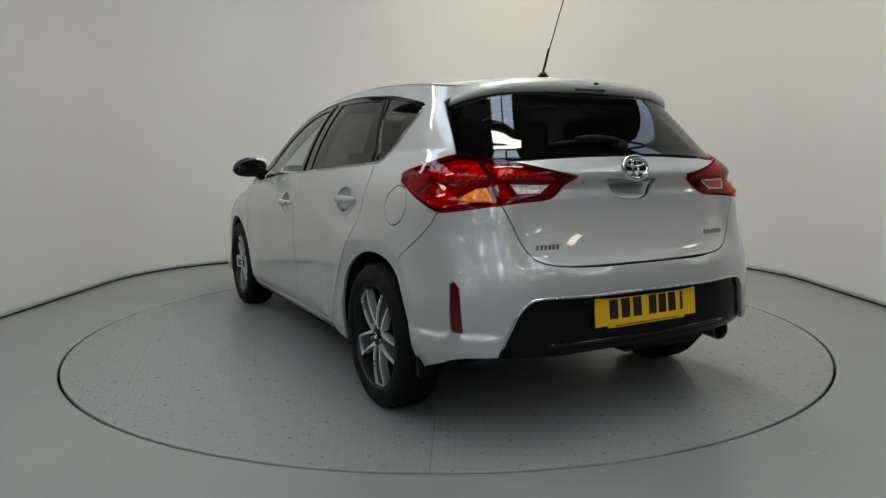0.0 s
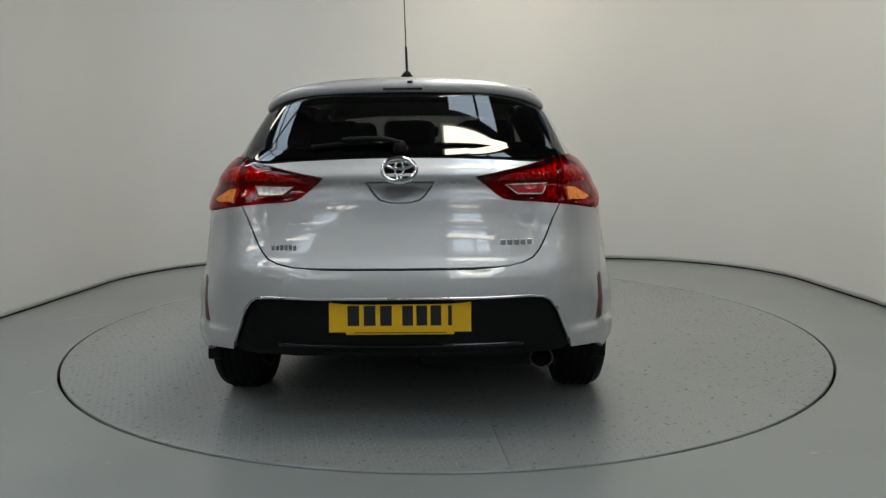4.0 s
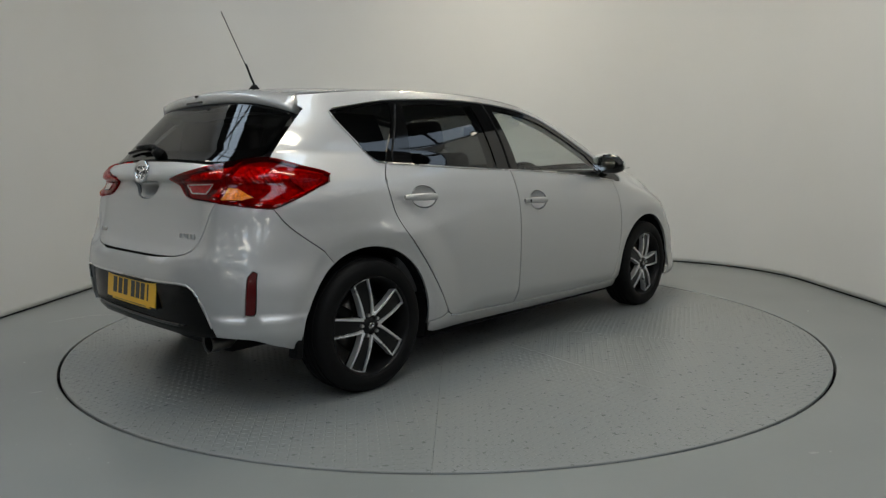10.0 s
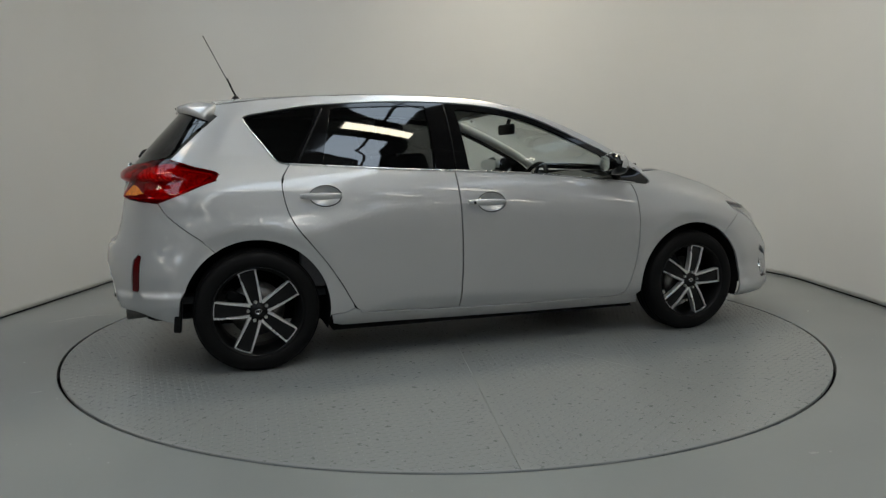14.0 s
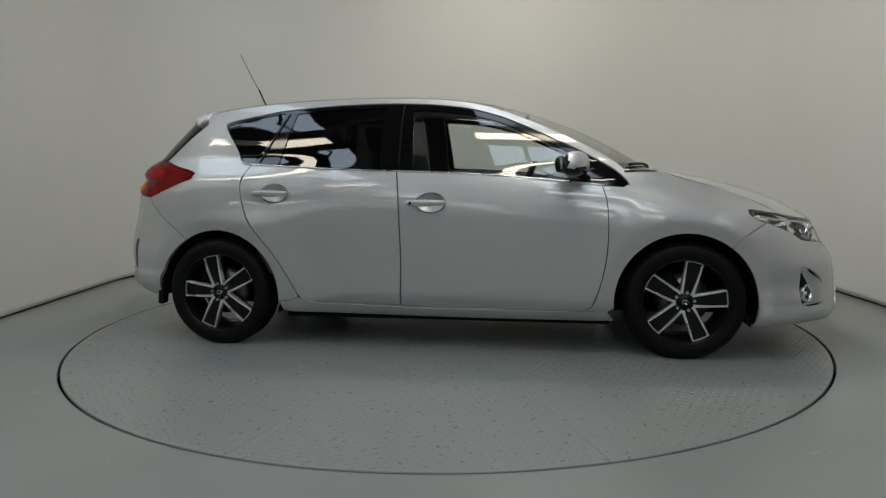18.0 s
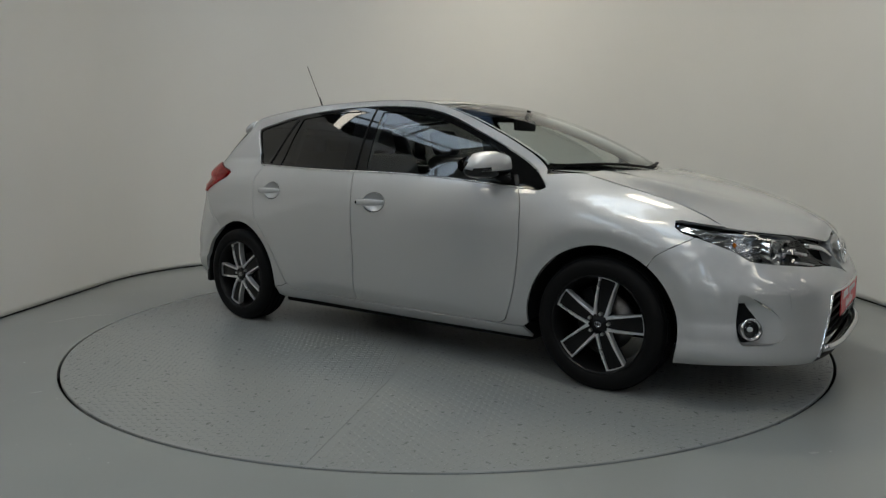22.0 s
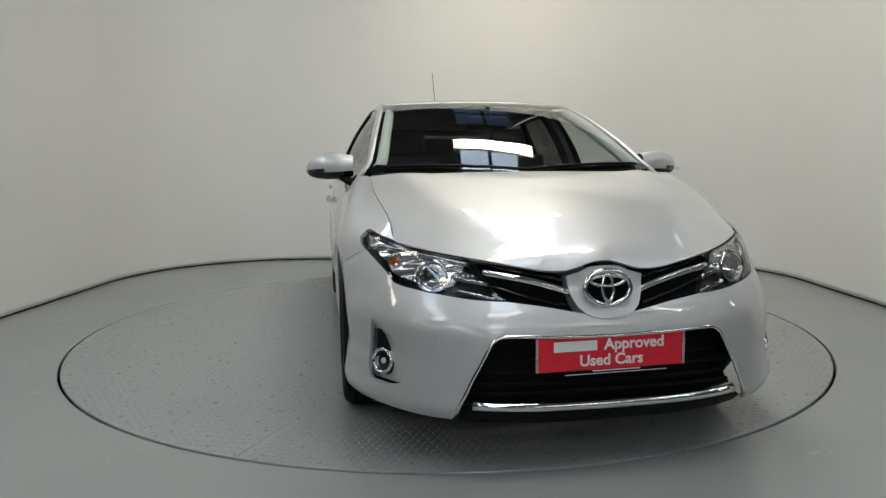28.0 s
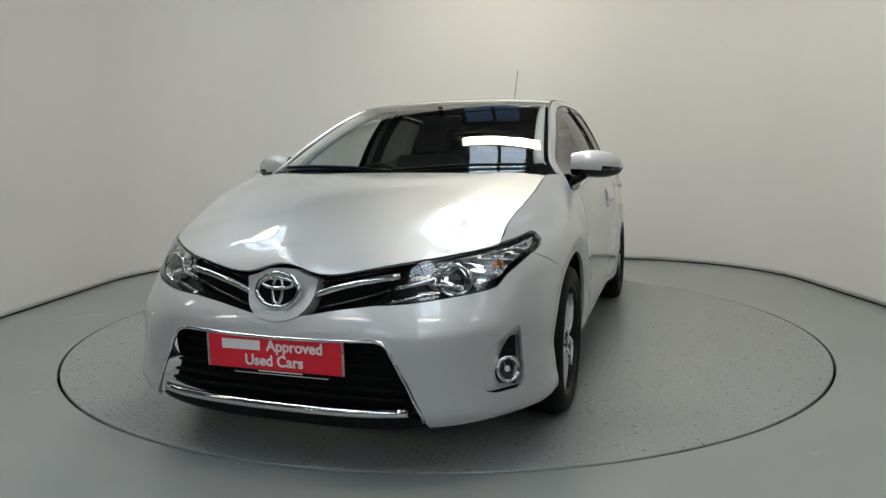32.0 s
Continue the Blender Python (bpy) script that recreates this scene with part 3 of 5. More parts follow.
def sills_and_quarters():
    # front wing
    shut = [(1.06, 0.982), (1.15, 0.986), (1.25, 0.984)] + SHUT
    line = ([(1.055, 0.907), (1.085, 0.92), (1.075, 0.945), (1.06, 0.97)] + through_points(shut, False, 0.03)
            + [(1.79, 0.770), (1.708, 0.785), (1.690, 0.783), (1.697, 0.758), (1.729, 0.736), (1.777, 0.716), (1.74, 0.697), (1.68, 0.665), (1.635, 0.635), (1.605, 0.592)])
    line += arc(WHEEL_X[0], 52, 186)[0:] + [(0.985, 0.243)]
    line += [(0.845, 0.243)] + through_points(DOOR_FRONT, False, 0.02)[::-1][1:]
    wing = pair("front_wing", [uv(line)], MAT["paint"], body, "silver painted front wing", gap=0.0018)
    # sill
    line = DOOR_SILL + [(0.985, 0.243), (1.02, 0.186)] + [(0.9, 0.180), (0.3, 0.176), (-0.4, 0.184), (-0.80, 0.198), (-0.845, 0.212), (-0.855, 0.262), (-0.78, 0.275), (-0.735, 0.294), (-0.715, 0.284)]
    pair("sill", [uv(through_points(line, True, 0.04, False))], MAT["paint"], body, "silver painted sill below the doors")
    # rear quarter with the roof rail
    line = through_points(PILLAR, False, 0.03) + [(-1.415, 1.320)]
    edge = [B(0.583, 1.287), B(0.610, 1.22), B(0.636, 1.14), B(0.652, 1.086)]
    lamp = through_points(LAMP_TOP + LAMP_SIDE, False, 0.025)
    seam = through_points(QUARTER_SEAM, False, 0.025)[1:]
    q = uv(line) + edge + lamp + seam + uv(arc(WHEEL_X[1], 122, -8)) + uv([(-0.855, 0.262), (-0.78, 0.273), (-0.735, 0.293)])
    q += uv(through_points(DOOR_REAR, False, 0.02)[:-4][::-1])
    q += uv([(-1.055, 1.043)] + [(-1.097, 1.058), (-1.157, 1.142), (-1.216, 1.22), (-1.245, 1.262), (-1.248, 1.282)] + through_points(GLASS_TOP[::-1], False, 0.03))
    q += uv([(1.083, 0.93)])
    text = "silver painted rear quarter and roof rail in one pressing"
    return wing, [panel("rear_quarter", [q, ellipse(*FLAP)], MAT["paint"], body, text, gap=0.0019),
                  panel("rear_quarter", [q], MAT["paint"], body, text, side=-1, gap=0.0019)]


front_doors, rear_doors = doors()
wings, quarters = sills_and_quarters()

# ---------- rear: bumper, tailgate, lamps, glass, spoiler ----------
REAR_GATE = [B(0, 0.649), B(0.276, 0.651), B(0.40, 0.657), B(0.455, 0.668), B(0.495, 0.685), B(0.52, 0.712), B(0.548, 0.765), B(0.575, 0.83), B(0.602, 0.883)]
LAMP_GATE = [B(0.602, 0.884), B(0.50, 0.893), B(0.43, 0.897), B(0.395, 0.903), B(0.37, 0.916), B(0.335, 0.945), B(0.285, 0.984)]
LAMP_LIP = [B(0.285, 0.984), B(0.36, 0.998), B(0.43, 1.013), B(0.50, 1.030), B(0.56, 1.044), B(0.618, 1.060)]
LAMP_OUT = [B(0.618, 1.060), B(0.645, 1.066)] + LAMP_TOP + LAMP_SIDE
LAMP_FOOT = [S(-1.665, 0.856), B(0.72, 0.866), B(0.66, 0.876), B(0.602, 0.884)]
BLACK_EDGE = [B(0, 0.545), B(0.30, 0.546), B(0.48, 0.551), B(0.53, 0.547), B(0.557, 0.532), B(0.585, 0.495), B(0.612, 0.43), B(0.632, 0.375), B(0.640, 0.338)]


def dense(pts, soft=True, step=0.025):
    return through_points(pts, False, step, soft)


def tube(name, pts, r, mat, parent, label="", sides=8, flat=1.0, closed=False):
    """A rod along points; flat: its height over its depth."""
    p = np.array(pts, float)
    n = len(p)
    t = np.roll(p, -1, 0) - np.roll(p, 1, 0)
    if not closed:
        t[0], t[-1] = p[1] - p[0], p[-1] - p[-2]
    t /= np.linalg.norm(t, axis=1)[:, None] + 1e-12
    up = np.array([0, 0, 1.0])
    a = np.cross(t, up)
    la = np.linalg.norm(a, axis=1)[:, None]
    a = np.where(la > 0.2, a / (la + 1e-9), np.cross(t, np.array([0, 1.0, 0])))
    a /= np.linalg.norm(a, axis=1)[:, None] + 1e-9
    b = np.cross(a, t)
    v, f = [], []
    for i in range(n):
        for k in range(sides):
            w = 2 * math.pi * k / sides
            v.append(p[i] + a[i] * r * math.cos(w) + b[i] * r * flat * math.sin(w))
    m = n if closed else n - 1
    for i in range(m):
        j = (i + 1) % n
        for k in range(sides):
            l = (k + 1) % sides
            f.append((i * sides + k, i * sides + l, j * sides + l, j * sides + k))
    if not closed:
        f += [tuple(range(sides))[::-1], tuple((n - 1) * sides + k for k in range(sides))]
    return obj(name, v, f, mat, parent, label)


def on_skin(line, out=0.0, mirror=1):
    a = np.array(line)
    n = normals_of(skin_full, a)
    p = skin_full(a[:, 0], a[:, 1]) + n * out
    return p * (1, mirror, 1)


def lathe(name, prof, mat, parent, m=None, label="", n=28):
    v, f = [], []
    for r, z in prof:
        for k in range(n):
            a = 2 * math.pi * k / n
            v.append((r * math.cos(a), r * math.sin(a), z))
    for j in range(len(prof) - 1):
        for k in range(n):
            l = (k + 1) % n
            f.append((j * n + k, j * n + l, (j + 1) * n + l, (j + 1) * n + k))
    ob = obj(name, v, f, mat, parent, label)
    if m is not None:
        ob.matrix_basis = m
    return ob


def rear_end():
    foot = [S(-1.585, 0.245), S(-1.62, 0.272), S(-1.70, 0.300), B(0.76, 0.326), B(0.70, 0.336), B(0.640, 0.338)]
    half = (dense(REAR_GATE) + dense(LAMP_FOOT[::-1])[1:] + dense(QUARTER_SEAM)[1:]
            + uv(arc(WHEEL_X[1], 122, 186)) + dense(foot)[1:] + dense(BLACK_EDGE)[::-1][1:])
    refl = [B(0.766, 0.611), B(0.776, 0.603), B(0.782, 0.445), B(0.778, 0.432), B(0.752, 0.432), B(0.757, 0.590)]
    refl = through_points(refl, True, 0.02, False)
    bumper = whole("rear_bumper", half, MAT["paint"], body, True, "silver painted rear bumper", holes=[refl, other(refl, True)], deep=0.024, gap=0.0024)
    for s in (1, -1):
        panel("reflector", [refl], MAT["reflector"], bumper, "dark red upright rear reflector", out=-0.002, side=s)
    half = dense(BLACK_EDGE) + [B(0.62, 0.322), B(0.55, 0.315), B(0.4, 0.312), B(0, 0.310)]
    insert = whole("bumper_insert", half, MAT["insert"], body, True, "gloss black lower insert of the rear bumper", out=-0.018, gap=0.0)
    tube("bumper_trim", on_skin(dense(other(BLACK_EDGE[:-1], True)[::-1])[:-1] + dense(BLACK_EDGE[:-1]), -0.002), 0.0055, MAT["satin"], insert, "thin bright trim line")
    lip = [B(0.46, 0.365), B(0.3, 0.362), B(0, 0.36)]
    tube("diffuser_lip", on_skin(dense(lip) + dense(other(lip, True)[::-1])[1:], -0.018), 0.008, MAT["black_gloss"], insert)
    # tailgate
    grip = [B(0.128, 0.966), B(0.115, 0.945), B(0.095, 0.918), B(0.075, 0.900), B(0.04, 0.891), B(0, 0.889)]
    top = [B(0, 1.060), B(0.2, 1.057), B(0.4, 1.049), B(0.50, 1.042), B(0.555, 1.045)]
    half = dense(top) + dense(LAMP_LIP[::-1][1:]) [1:] + dense(LAMP_GATE[::-1])[1:] + dense(REAR_GATE[::-1])[1:]
    hole = both([B(0, 0.966), B(0.07, 0.966)] + dense(grip), True)
    gate = whole("tailgate", half, MAT["paint"], body, True, "silver painted tailgate below the rear window", holes=[hole], grid=(0.03, 0.007))

    def dished(u, z):
        p = skin_full(u, z)
        k = np.clip(1 - (p[..., 1] / 0.128) ** 2, 0, 1) ** 0.6
        p[..., 0] += 0.040 * k * np.clip((z - 0.889) / 0.06, 0, 1)
        return p
    lifted("handle_recess", [hole], dished, MAT["paint"], gate, "dished hand recess under the badge", grid=(0.012, 0.01))
    # lamps
    inner = dense(LAMP_GATE) + dense(LAMP_LIP)[1:] + [B(0.616, 1.0), B(0.610, 0.94)]
    outer = dense(LAMP_OUT) + dense(LAMP_FOOT)[1:] + [B(0.610, 0.94), B(0.616, 1.0)]

    def facets(depth, rough=1.0):
        def f(u, z):
            p = skin(u, z)
            q = p[..., 0] * 0.8 + p[..., 1]
            w = depth + rough * (0.006 * np.sin(q * 190) * np.sin(z * 210) + 0.004 * np.sin(q * 70 + z * 40))
            return p + np.stack([w * 0.9, -w * 0.45, 0 * w], -1)
        return f
    for s in (1, -1):
        for name, poly, txt in (("gate_lamp", inner, "red inner tail lamp on the tailgate"), ("tail_lamp", outer, "red tail lamp with an amber indicator")):
            h = panel(name, [poly], MAT["lamp_deep"], body, txt, out=-0.020, deep=0.02, side=s, grid=(0.02, 0.016))
            panel("lens", [poly], MAT["red_lens"], h, out=0.009, deep=0.026, side=s, grid=(0.02, 0.016))
            if name == "gate_lamp":
                rev = [B(0.552, 0.956), B(0.535, 0.915), B(0.44, 0.917), B(0.395, 0.953)]
                frame_line = through_points(rev, True, 0.02, False)
                if s > 0:
                    panel("reversing_lens", [frame_line], MAT["white_lens"], h, "clear ribbed reversing lens", out=0.0105, side=s, grid=(0.01, 0.01))
                else:
                    panel("fog_lens", [frame_line], MAT["fog_red"], h, "red rear fog lens", out=0.0105, side=s, grid=(0.01, 0.01))
                tube("lens_frame", on_skin(frame_line, 0.0105, s), 0.0028, MAT["lamp_deep"] if s > 0 else MAT["white_lens"], h, closed=True, sides=6)
                glowing = [B(0.60, 0.975), B(0.60, 1.03), B(0.52, 1.012), B(0.42, 0.985), B(0.36, 0.968)]
                lifted("light_patch", [through_points(glowing, True, 0.02, False)], facets(0.010), MAT["lamp_red"], h, side=s, grid=(0.011, 0.008))
                low = [B(0.60, 0.905), B(0.60, 0.955), B(0.565, 0.955), B(0.555, 0.905)]
                lifted("light_patch", [through_points(low, True, 0.02, False)], facets(0.010), MAT["lamp_red"], h, side=s, grid=(0.011, 0.008))
            else:
                amb = [B(0.625, 0.948), S(-1.745, 0.944), S(-1.715, 0.905), B(0.70, 0.892), B(0.625, 0.897)]
                lifted("indicator", [through_points(amb, True, 0.02, False)], facets(-0.0165, 0.35), MAT["amber"], h, "amber indicator", side=s, grid=(0.010, 0.008))
                up = [B(0.625, 0.958), B(0.63, 1.035), S(-1.64, 1.03), S(-1.60, 1.00), S(-1.60, 0.958)]
                lifted("light_patch", [through_points(up, True, 0.02, False)], facets(0.012), MAT["lamp_red"], h, side=s, grid=(0.011, 0.008))
                tip = [S(-1.545, 1.010), S(-1.42, 0.994), S(-1.415, 0.985), S(-1.45, 0.958), S(-1.52, 0.922), S(-1.56, 0.96)]
                panel("side_reflector", [through_points(tip, True, 0.02, False)], MAT["lamp_deep"], h, "plain deep red side reflector", out=-0.004, side=s, grid=(0.02, 0.016))
                for edge_line in ([S(-1.56, 1.020), S(-1.48, 1.008), S(-1.41, 0.994)], [S(-1.43, 0.968), S(-1.52, 0.925), S(-1.60, 0.895)]):
                    tube("light_guide", on_skin(dense(edge_line), -0.001, s), 0.0045, MAT["lamp_red"], h, "bright red line inside the lens", sides=6)
                foot = [S(-1.64, 0.873), S(-1.60, 0.888), S(-1.62, 0.90), B(0.70, 0.882), B(0.66, 0.884)]
                panel("light_patch", [through_points(foot, True, 0.02, False)], MAT["lamp_red"], h, out=-0.004, side=s, grid=(0.012, 0.01))
                for x, z in ((-1.69, 1.01), (-1.66, 0.985)):
                    c = on_skin([S(x, z)], -0.012, s)[0]
                    n0 = Vector((-0.75, 0.6 * s, 0.1)).normalized()
                    lathe("reflector_bowl", [(0.003, -0.008), (0.010, -0.003), (0.016, 0.006)], MAT["chrome"], h, Matrix.Translation(tuple(c)) @ n0.to_track_quat('Z', 'Y').to_matrix().to_4x4(), n=16)
    # rear window
    edge = [B(0, 1.066), B(0.2, 1.063), B(0.4, 1.055), B(0.50, 1.049), B(0.56, 1.051), B(0.618, 1.066), B(0.643, 1.086), B(0.627, 1.14), B(0.601, 1.22), B(0.575, 1.285),
            B(0.54, 1.305), B(0.3, 1.322), B(0, 1.328)]
    win = whole("rear_window", dense(edge), MAT["glass_dark"], body, True, "dark tinted rear window", deep=0.004)
    inn = shrink(both(dense(edge), True), 0.045)
    lifted("frit", [both(dense(edge), True), inn], skin_full, MAT["black_gloss"], win, "black printed border", out=-0.004, deep=0.001)
    # wiper
    arm = tube("rear_wiper", on_skin(dense([B(0.0, 1.098), B(0.05, 1.112), B(0.13, 1.116), B(0.22, 1.110)]), 0.024), 0.013, MAT["black"], body, "black rear wiper arm", flat=0.8)
    tube("wiper_blade", on_skin(dense([B(0.10, 1.108), B(0.22, 1.106), B(0.34, 1.094)]), 0.013), 0.007, MAT["black"], arm, "thin black wiper blade")
    b = bmesh.new()
    bmesh.ops.create_cone(b, cap_ends=True, segments=20, radius1=0.032, radius2=0.020, depth=0.040,
                          matrix=Matrix.Translation((-1.782, 0, 1.098)) @ pose(0, 0, 0, 0, -50, 0))
    part("wiper_hub", b, MAT["black"], body, "black rear wiper hub", smooth=True)
    # spoiler: from the roof's rear edge, swept back in the middle, its ends turned down onto the pillars
    v, f = [], []
    stations = np.linspace(-1, 1, 49)
    for q in stations:
        k = abs(q)
        lead = roof_lift(np.array(roof_end(q)), np.array(q * 0.540))
        trail = np.array([-1.592 + 0.075 * k ** 2 + 0.080 * k ** 7, q * 0.589, 1.366 - 0.026 * k ** 2 - 0.052 * k ** 7])
        thick = 0.036 * (1 - 0.45 * k ** 6)
        for i, t in enumerate((0.0, 0.3, 0.55, 0.75, 0.9, 1.0)):
            p = lead + (trail - lead) * t
            p[2] += 0.010 * math.sin(math.pi * t) - 0.004 * (t > 0.95)
            v.append(tuple(p))
        low = trail + np.array([0.004, 0, -thick])
        v.append(tuple(low))
        v.append((low[0] + 0.02, low[1] * 0.995, low[2] - 0.006))
        v.append((low[0] + 0.09 * (1 - 0.5 * k ** 6), low[1] * 0.985, low[2] - 0.004))
        v.append((lead[0] - 0.02, lead[1], lead[2] - 0.045))
    w = 10
    for j in range(len(stations) - 1):
        for i in range(w):
            f.append((j * w + i, j * w + (i + 1) % w, (j + 1) * w + (i + 1) % w, (j + 1) * w + i))
    f += [tuple(range(w))[::-1], tuple((len(stations) - 1) * w + i for i in range(w))]
    sp = obj("spoiler", v, f, MAT["paint"], body, "silver roof spoiler over the rear window")
    part("brake_light", box_bm(-1.586, 0, 1.337, 0.008, 0.16, 0.010, 0.002), MAT["lamp_dark"], sp, "slim dark high brake light")
    part("washer_nozzle", box_bm(-1.590, -0.03, 1.364, 0.014, 0.022, 0.010, 0.003), MAT["black"], sp, "small black washer nozzle")



# ---------- top: roof, windscreen, bonnet ----------
PILLAR_Z = spl(*PILLAR)
ROOF_MID = spl((0.42, 1.374), (0.30, 1.402), (0.0, 1.433), (-0.5, 1.445), (-1.0, 1.434), (-1.25, 1.418), (-1.45, 1.399), (-1.6, 1.382))


def rail_y(x):
    x = np.asarray(x, float)
    return half_width(x, PILLAR_Z(x)) * np.where(x < -1.19, (np.clip(1 - ((-1.19 - x) / 0.355) ** 2, 0, 1)) ** (1 / 4.2), 1.0)


def roof_end(q):
    """Where the roof panel ends and the spoiler begins; q from -1 to 1 across."""
    return -1.415 + 0.04 * q * q


def roof_lift(x, y):
    zc, ze, ye = ROOF_MID(x), PILLAR_Z(x) + 0.002, rail_y(x) + 0.002
    return np.stack([x + 0 * y, y + 0 * x, ze + (zc - ze) * (1 - np.minimum(np.abs(y) / ye, 1.02) ** 2.3)], -1)


def ws_edge(x):
    x = np.asarray(x, float)
    z = PILLAR_Z(x)
    return np.stack([x, half_width(x, z), z], -1)


WS_BASE, WS_TOP, WS_X0, WS_X1 = (1.288, 0.987), (0.385, 1.386), 1.055, 0.30


def ws_lift(v, w):
    """Windscreen: v from the cowl to the roof, w across from -1 to 1."""
    e = ws_edge(WS_X0 + (WS_X1 - WS_X0) * v)
    xc = WS_BASE[0] + (WS_TOP[0] - WS_BASE[0]) * v
    zc = WS_BASE[1] + (WS_TOP[1] - WS_BASE[1]) * v + 0.046 * np.sin(math.pi * v)
    k = np.abs(w) ** 2.2
    return np.stack([xc + (e[..., 0] - xc) * k, (e[..., 1] - 0.012) * w, zc + (e[..., 2] - 0.004 - zc) * k], -1)


HOOD_MID = spl((1.05, 1.03), (1.29, 0.998), (1.55, 0.953), (1.74, 0.908), (1.93, 0.848), (2.05, 0.790), (2.12, 0.750), (2.157, 0.718), (2.18, 0.682), (2.21, 0.635))
HOOD_DROP = spl((1.05, 0.018), (1.278, 0.024), (1.396, 0.037), (1.549, 0.054), (1.684, 0.075), (1.787, 0.095), (1.88, 0.119), (1.99, 0.130), (2.06, 0.131), (2.12, 0.140), (2.157, 0.165), (2.2, 0.20))
HOOD_FOLD = spl((1.05, 0.60), (1.5, 0.53), (1.9, 0.40), (2.2, 0.2))


def hood_lift(x, y):
    z = HOOD_MID(x) - HOOD_DROP(x) * (np.abs(y) / 0.7) ** 2
    fold = np.abs(y) - HOOD_FOLD(x)
    z = z + 0.009 * np.exp(-(fold / 0.09) ** 2) * smooth(2.15, 1.8, x)
    z = z + 0.022 * np.exp(-(y / 0.085) ** 2) * smooth(2.08, 2.18, x)
    return np.stack([x + 0 * y, y + 0 * x, z], -1)


def grid_mesh(name, lift, us, vs, mat, parent, label="", out=0.0, flip=False):
    uu, vv = np.meshgrid(us, vs)
    q = np.stack([uu.ravel(), vv.ravel()], 1)
    n = normals_of(lift, q) * (-1 if flip else 1)
    p = lift(q[:, 0], q[:, 1]) + n * out
    w = len(us)
    f = [(j * w + i, j * w + i + 1, (j + 1) * w + i + 1, (j + 1) * w + i) for j in range(len(vs) - 1) for i in range(w - 1)]
    f = [t[::-1] for t in f] if flip else f
    return obj(name, p, f, mat, parent, label)


def top_side():
    xs = np.linspace(0.28, -1.37, 50)
    right = [(x, float(rail_y(x)) - 0.003) for x in xs]
    front = [(0.375 - 0.095 * (abs(w)) ** 2.2, w * float(rail_y(0.28))) for w in np.linspace(-0.98, 0.98, 21)]
    back = [(roof_end(w), w * 0.540) for w in np.linspace(0.98, -0.98, 21)]
    poly = front + right + back + [(x, -y) for x, y in right[::-1]]
    lifted("roof", [poly], roof_lift, MAT["paint"], body, "silver painted roof panel", grid=(0.05, 0.05))
    for s in (1, -1):
        tube("roof_moulding", [(x, s * (float(rail_y(x)) - 0.001), float(PILLAR_Z(x)) - 0.002) for x in np.linspace(0.25, -1.37, 40)], 0.0016, MAT["black"], body, "thin black roof ditch moulding")
    w = np.linspace(-1, 1, 41)
    ws = grid_mesh("windscreen", ws_lift, np.linspace(0, 1, 25), w, MAT["glass_clear"], body, "clear windscreen", flip=True)
    for us, vs in ((np.linspace(0, 0.055, 3), w), (np.linspace(0.945, 1.0, 3), w), (np.linspace(0.05, 0.95, 25), np.linspace(-1, -0.975, 3)), (np.linspace(0.05, 0.95, 25), np.linspace(0.975, 1, 3))):
        grid_mesh("frit", ws_lift, us, vs, MAT["black_gloss"], ws, "black printed border", out=-0.003, flip=True)
    part("sticker", box_bm(0, 0, 0, 0.06, 0.018, 0.001, m=None), MAT["white"], ws, "small white label").matrix_basis = \
        Matrix.Translation(tuple(ws_lift(np.array(0.90), np.array(0.78)) + np.array([0.002, 0, -0.004]))) @ pose(0, 0, 0, 0, 28, 0) @ pose(0, 0, 0, 0, 0, 90)
    # bonnet
    edge = [F(0, 0.694), F(0.06, 0.690), F(0.10, 0.672), F(0.135, 0.662), F(0.20, 0.672), F(0.30, 0.692), F(0.40, 0.708), F(0.50, 0.724), F(0.60, 0.739), S(1.878, 0.753)]
    e = on_skin(dense(edge))
    shut = on_skin(uv(through_points(SHUT[::-1][1:] + [(1.25, 0.984)], False, 0.03)))
    back = [(1.295 - 0.055 * (y / 0.69) ** 2, y) for y in np.linspace(0.69, 0, 12)]
    half = [(q[0], q[1]) for q in e] + [(q[0], q[1]) for q in shut] + back
    lifted("bonnet", [half + [(x, -y) for x, y in half[::-1][1:-1]]], hood_lift, MAT["paint"], body, "silver painted bonnet with a soft fold each side", grid=(0.03, 0.03), deep=0.012, gap=0.002)
    # cowl and wipers
    v, f = [], []
    for i, y in enumerate(np.linspace(-0.70, 0.70, 31)):
        k = (y / 0.69) ** 2
        v += [(1.312 - 0.060 * k, y, 0.966 - 0.010 * k), (1.20 - 0.20 * k, y, 0.984)]
        if i:
            f.append((2 * i - 2, 2 * i, 2 * i + 1, 2 * i - 1))
    obj("cowl", v, f, MAT["black"], body, "black plastic cowl under the windscreen")
    for a, b, c in (((0.02, -0.62), (0.075, -0.30), (0.012, 0.02)), ((0.02, 0.02), (0.07, 0.33), (0.03, 0.62))):
        pts = []
        for t in np.linspace(0, 1, 14):
            vv = a[0] * (1 - t) ** 2 + 2 * b[0] * t * (1 - t) + c[0] * t * t
            wy = a[1] * (1 - t) ** 2 + 2 * b[1] * t * (1 - t) + c[1] * t * t
            pts.append(ws_lift(np.array(vv), np.array(wy / 0.70)) + np.array([0.006, 0, 0.010]))
        tube("wiper", pts, 0.007, MAT["black"], body, "black windscreen wiper arm and blade")
    # aerial
    b = bmesh.new()
    bmesh.ops.create_cone(b, cap_ends=True, segments=20, radius1=0.035, radius2=0.012, depth=0.03, matrix=Matrix.Translation((-1.256, 0, 1.434)))
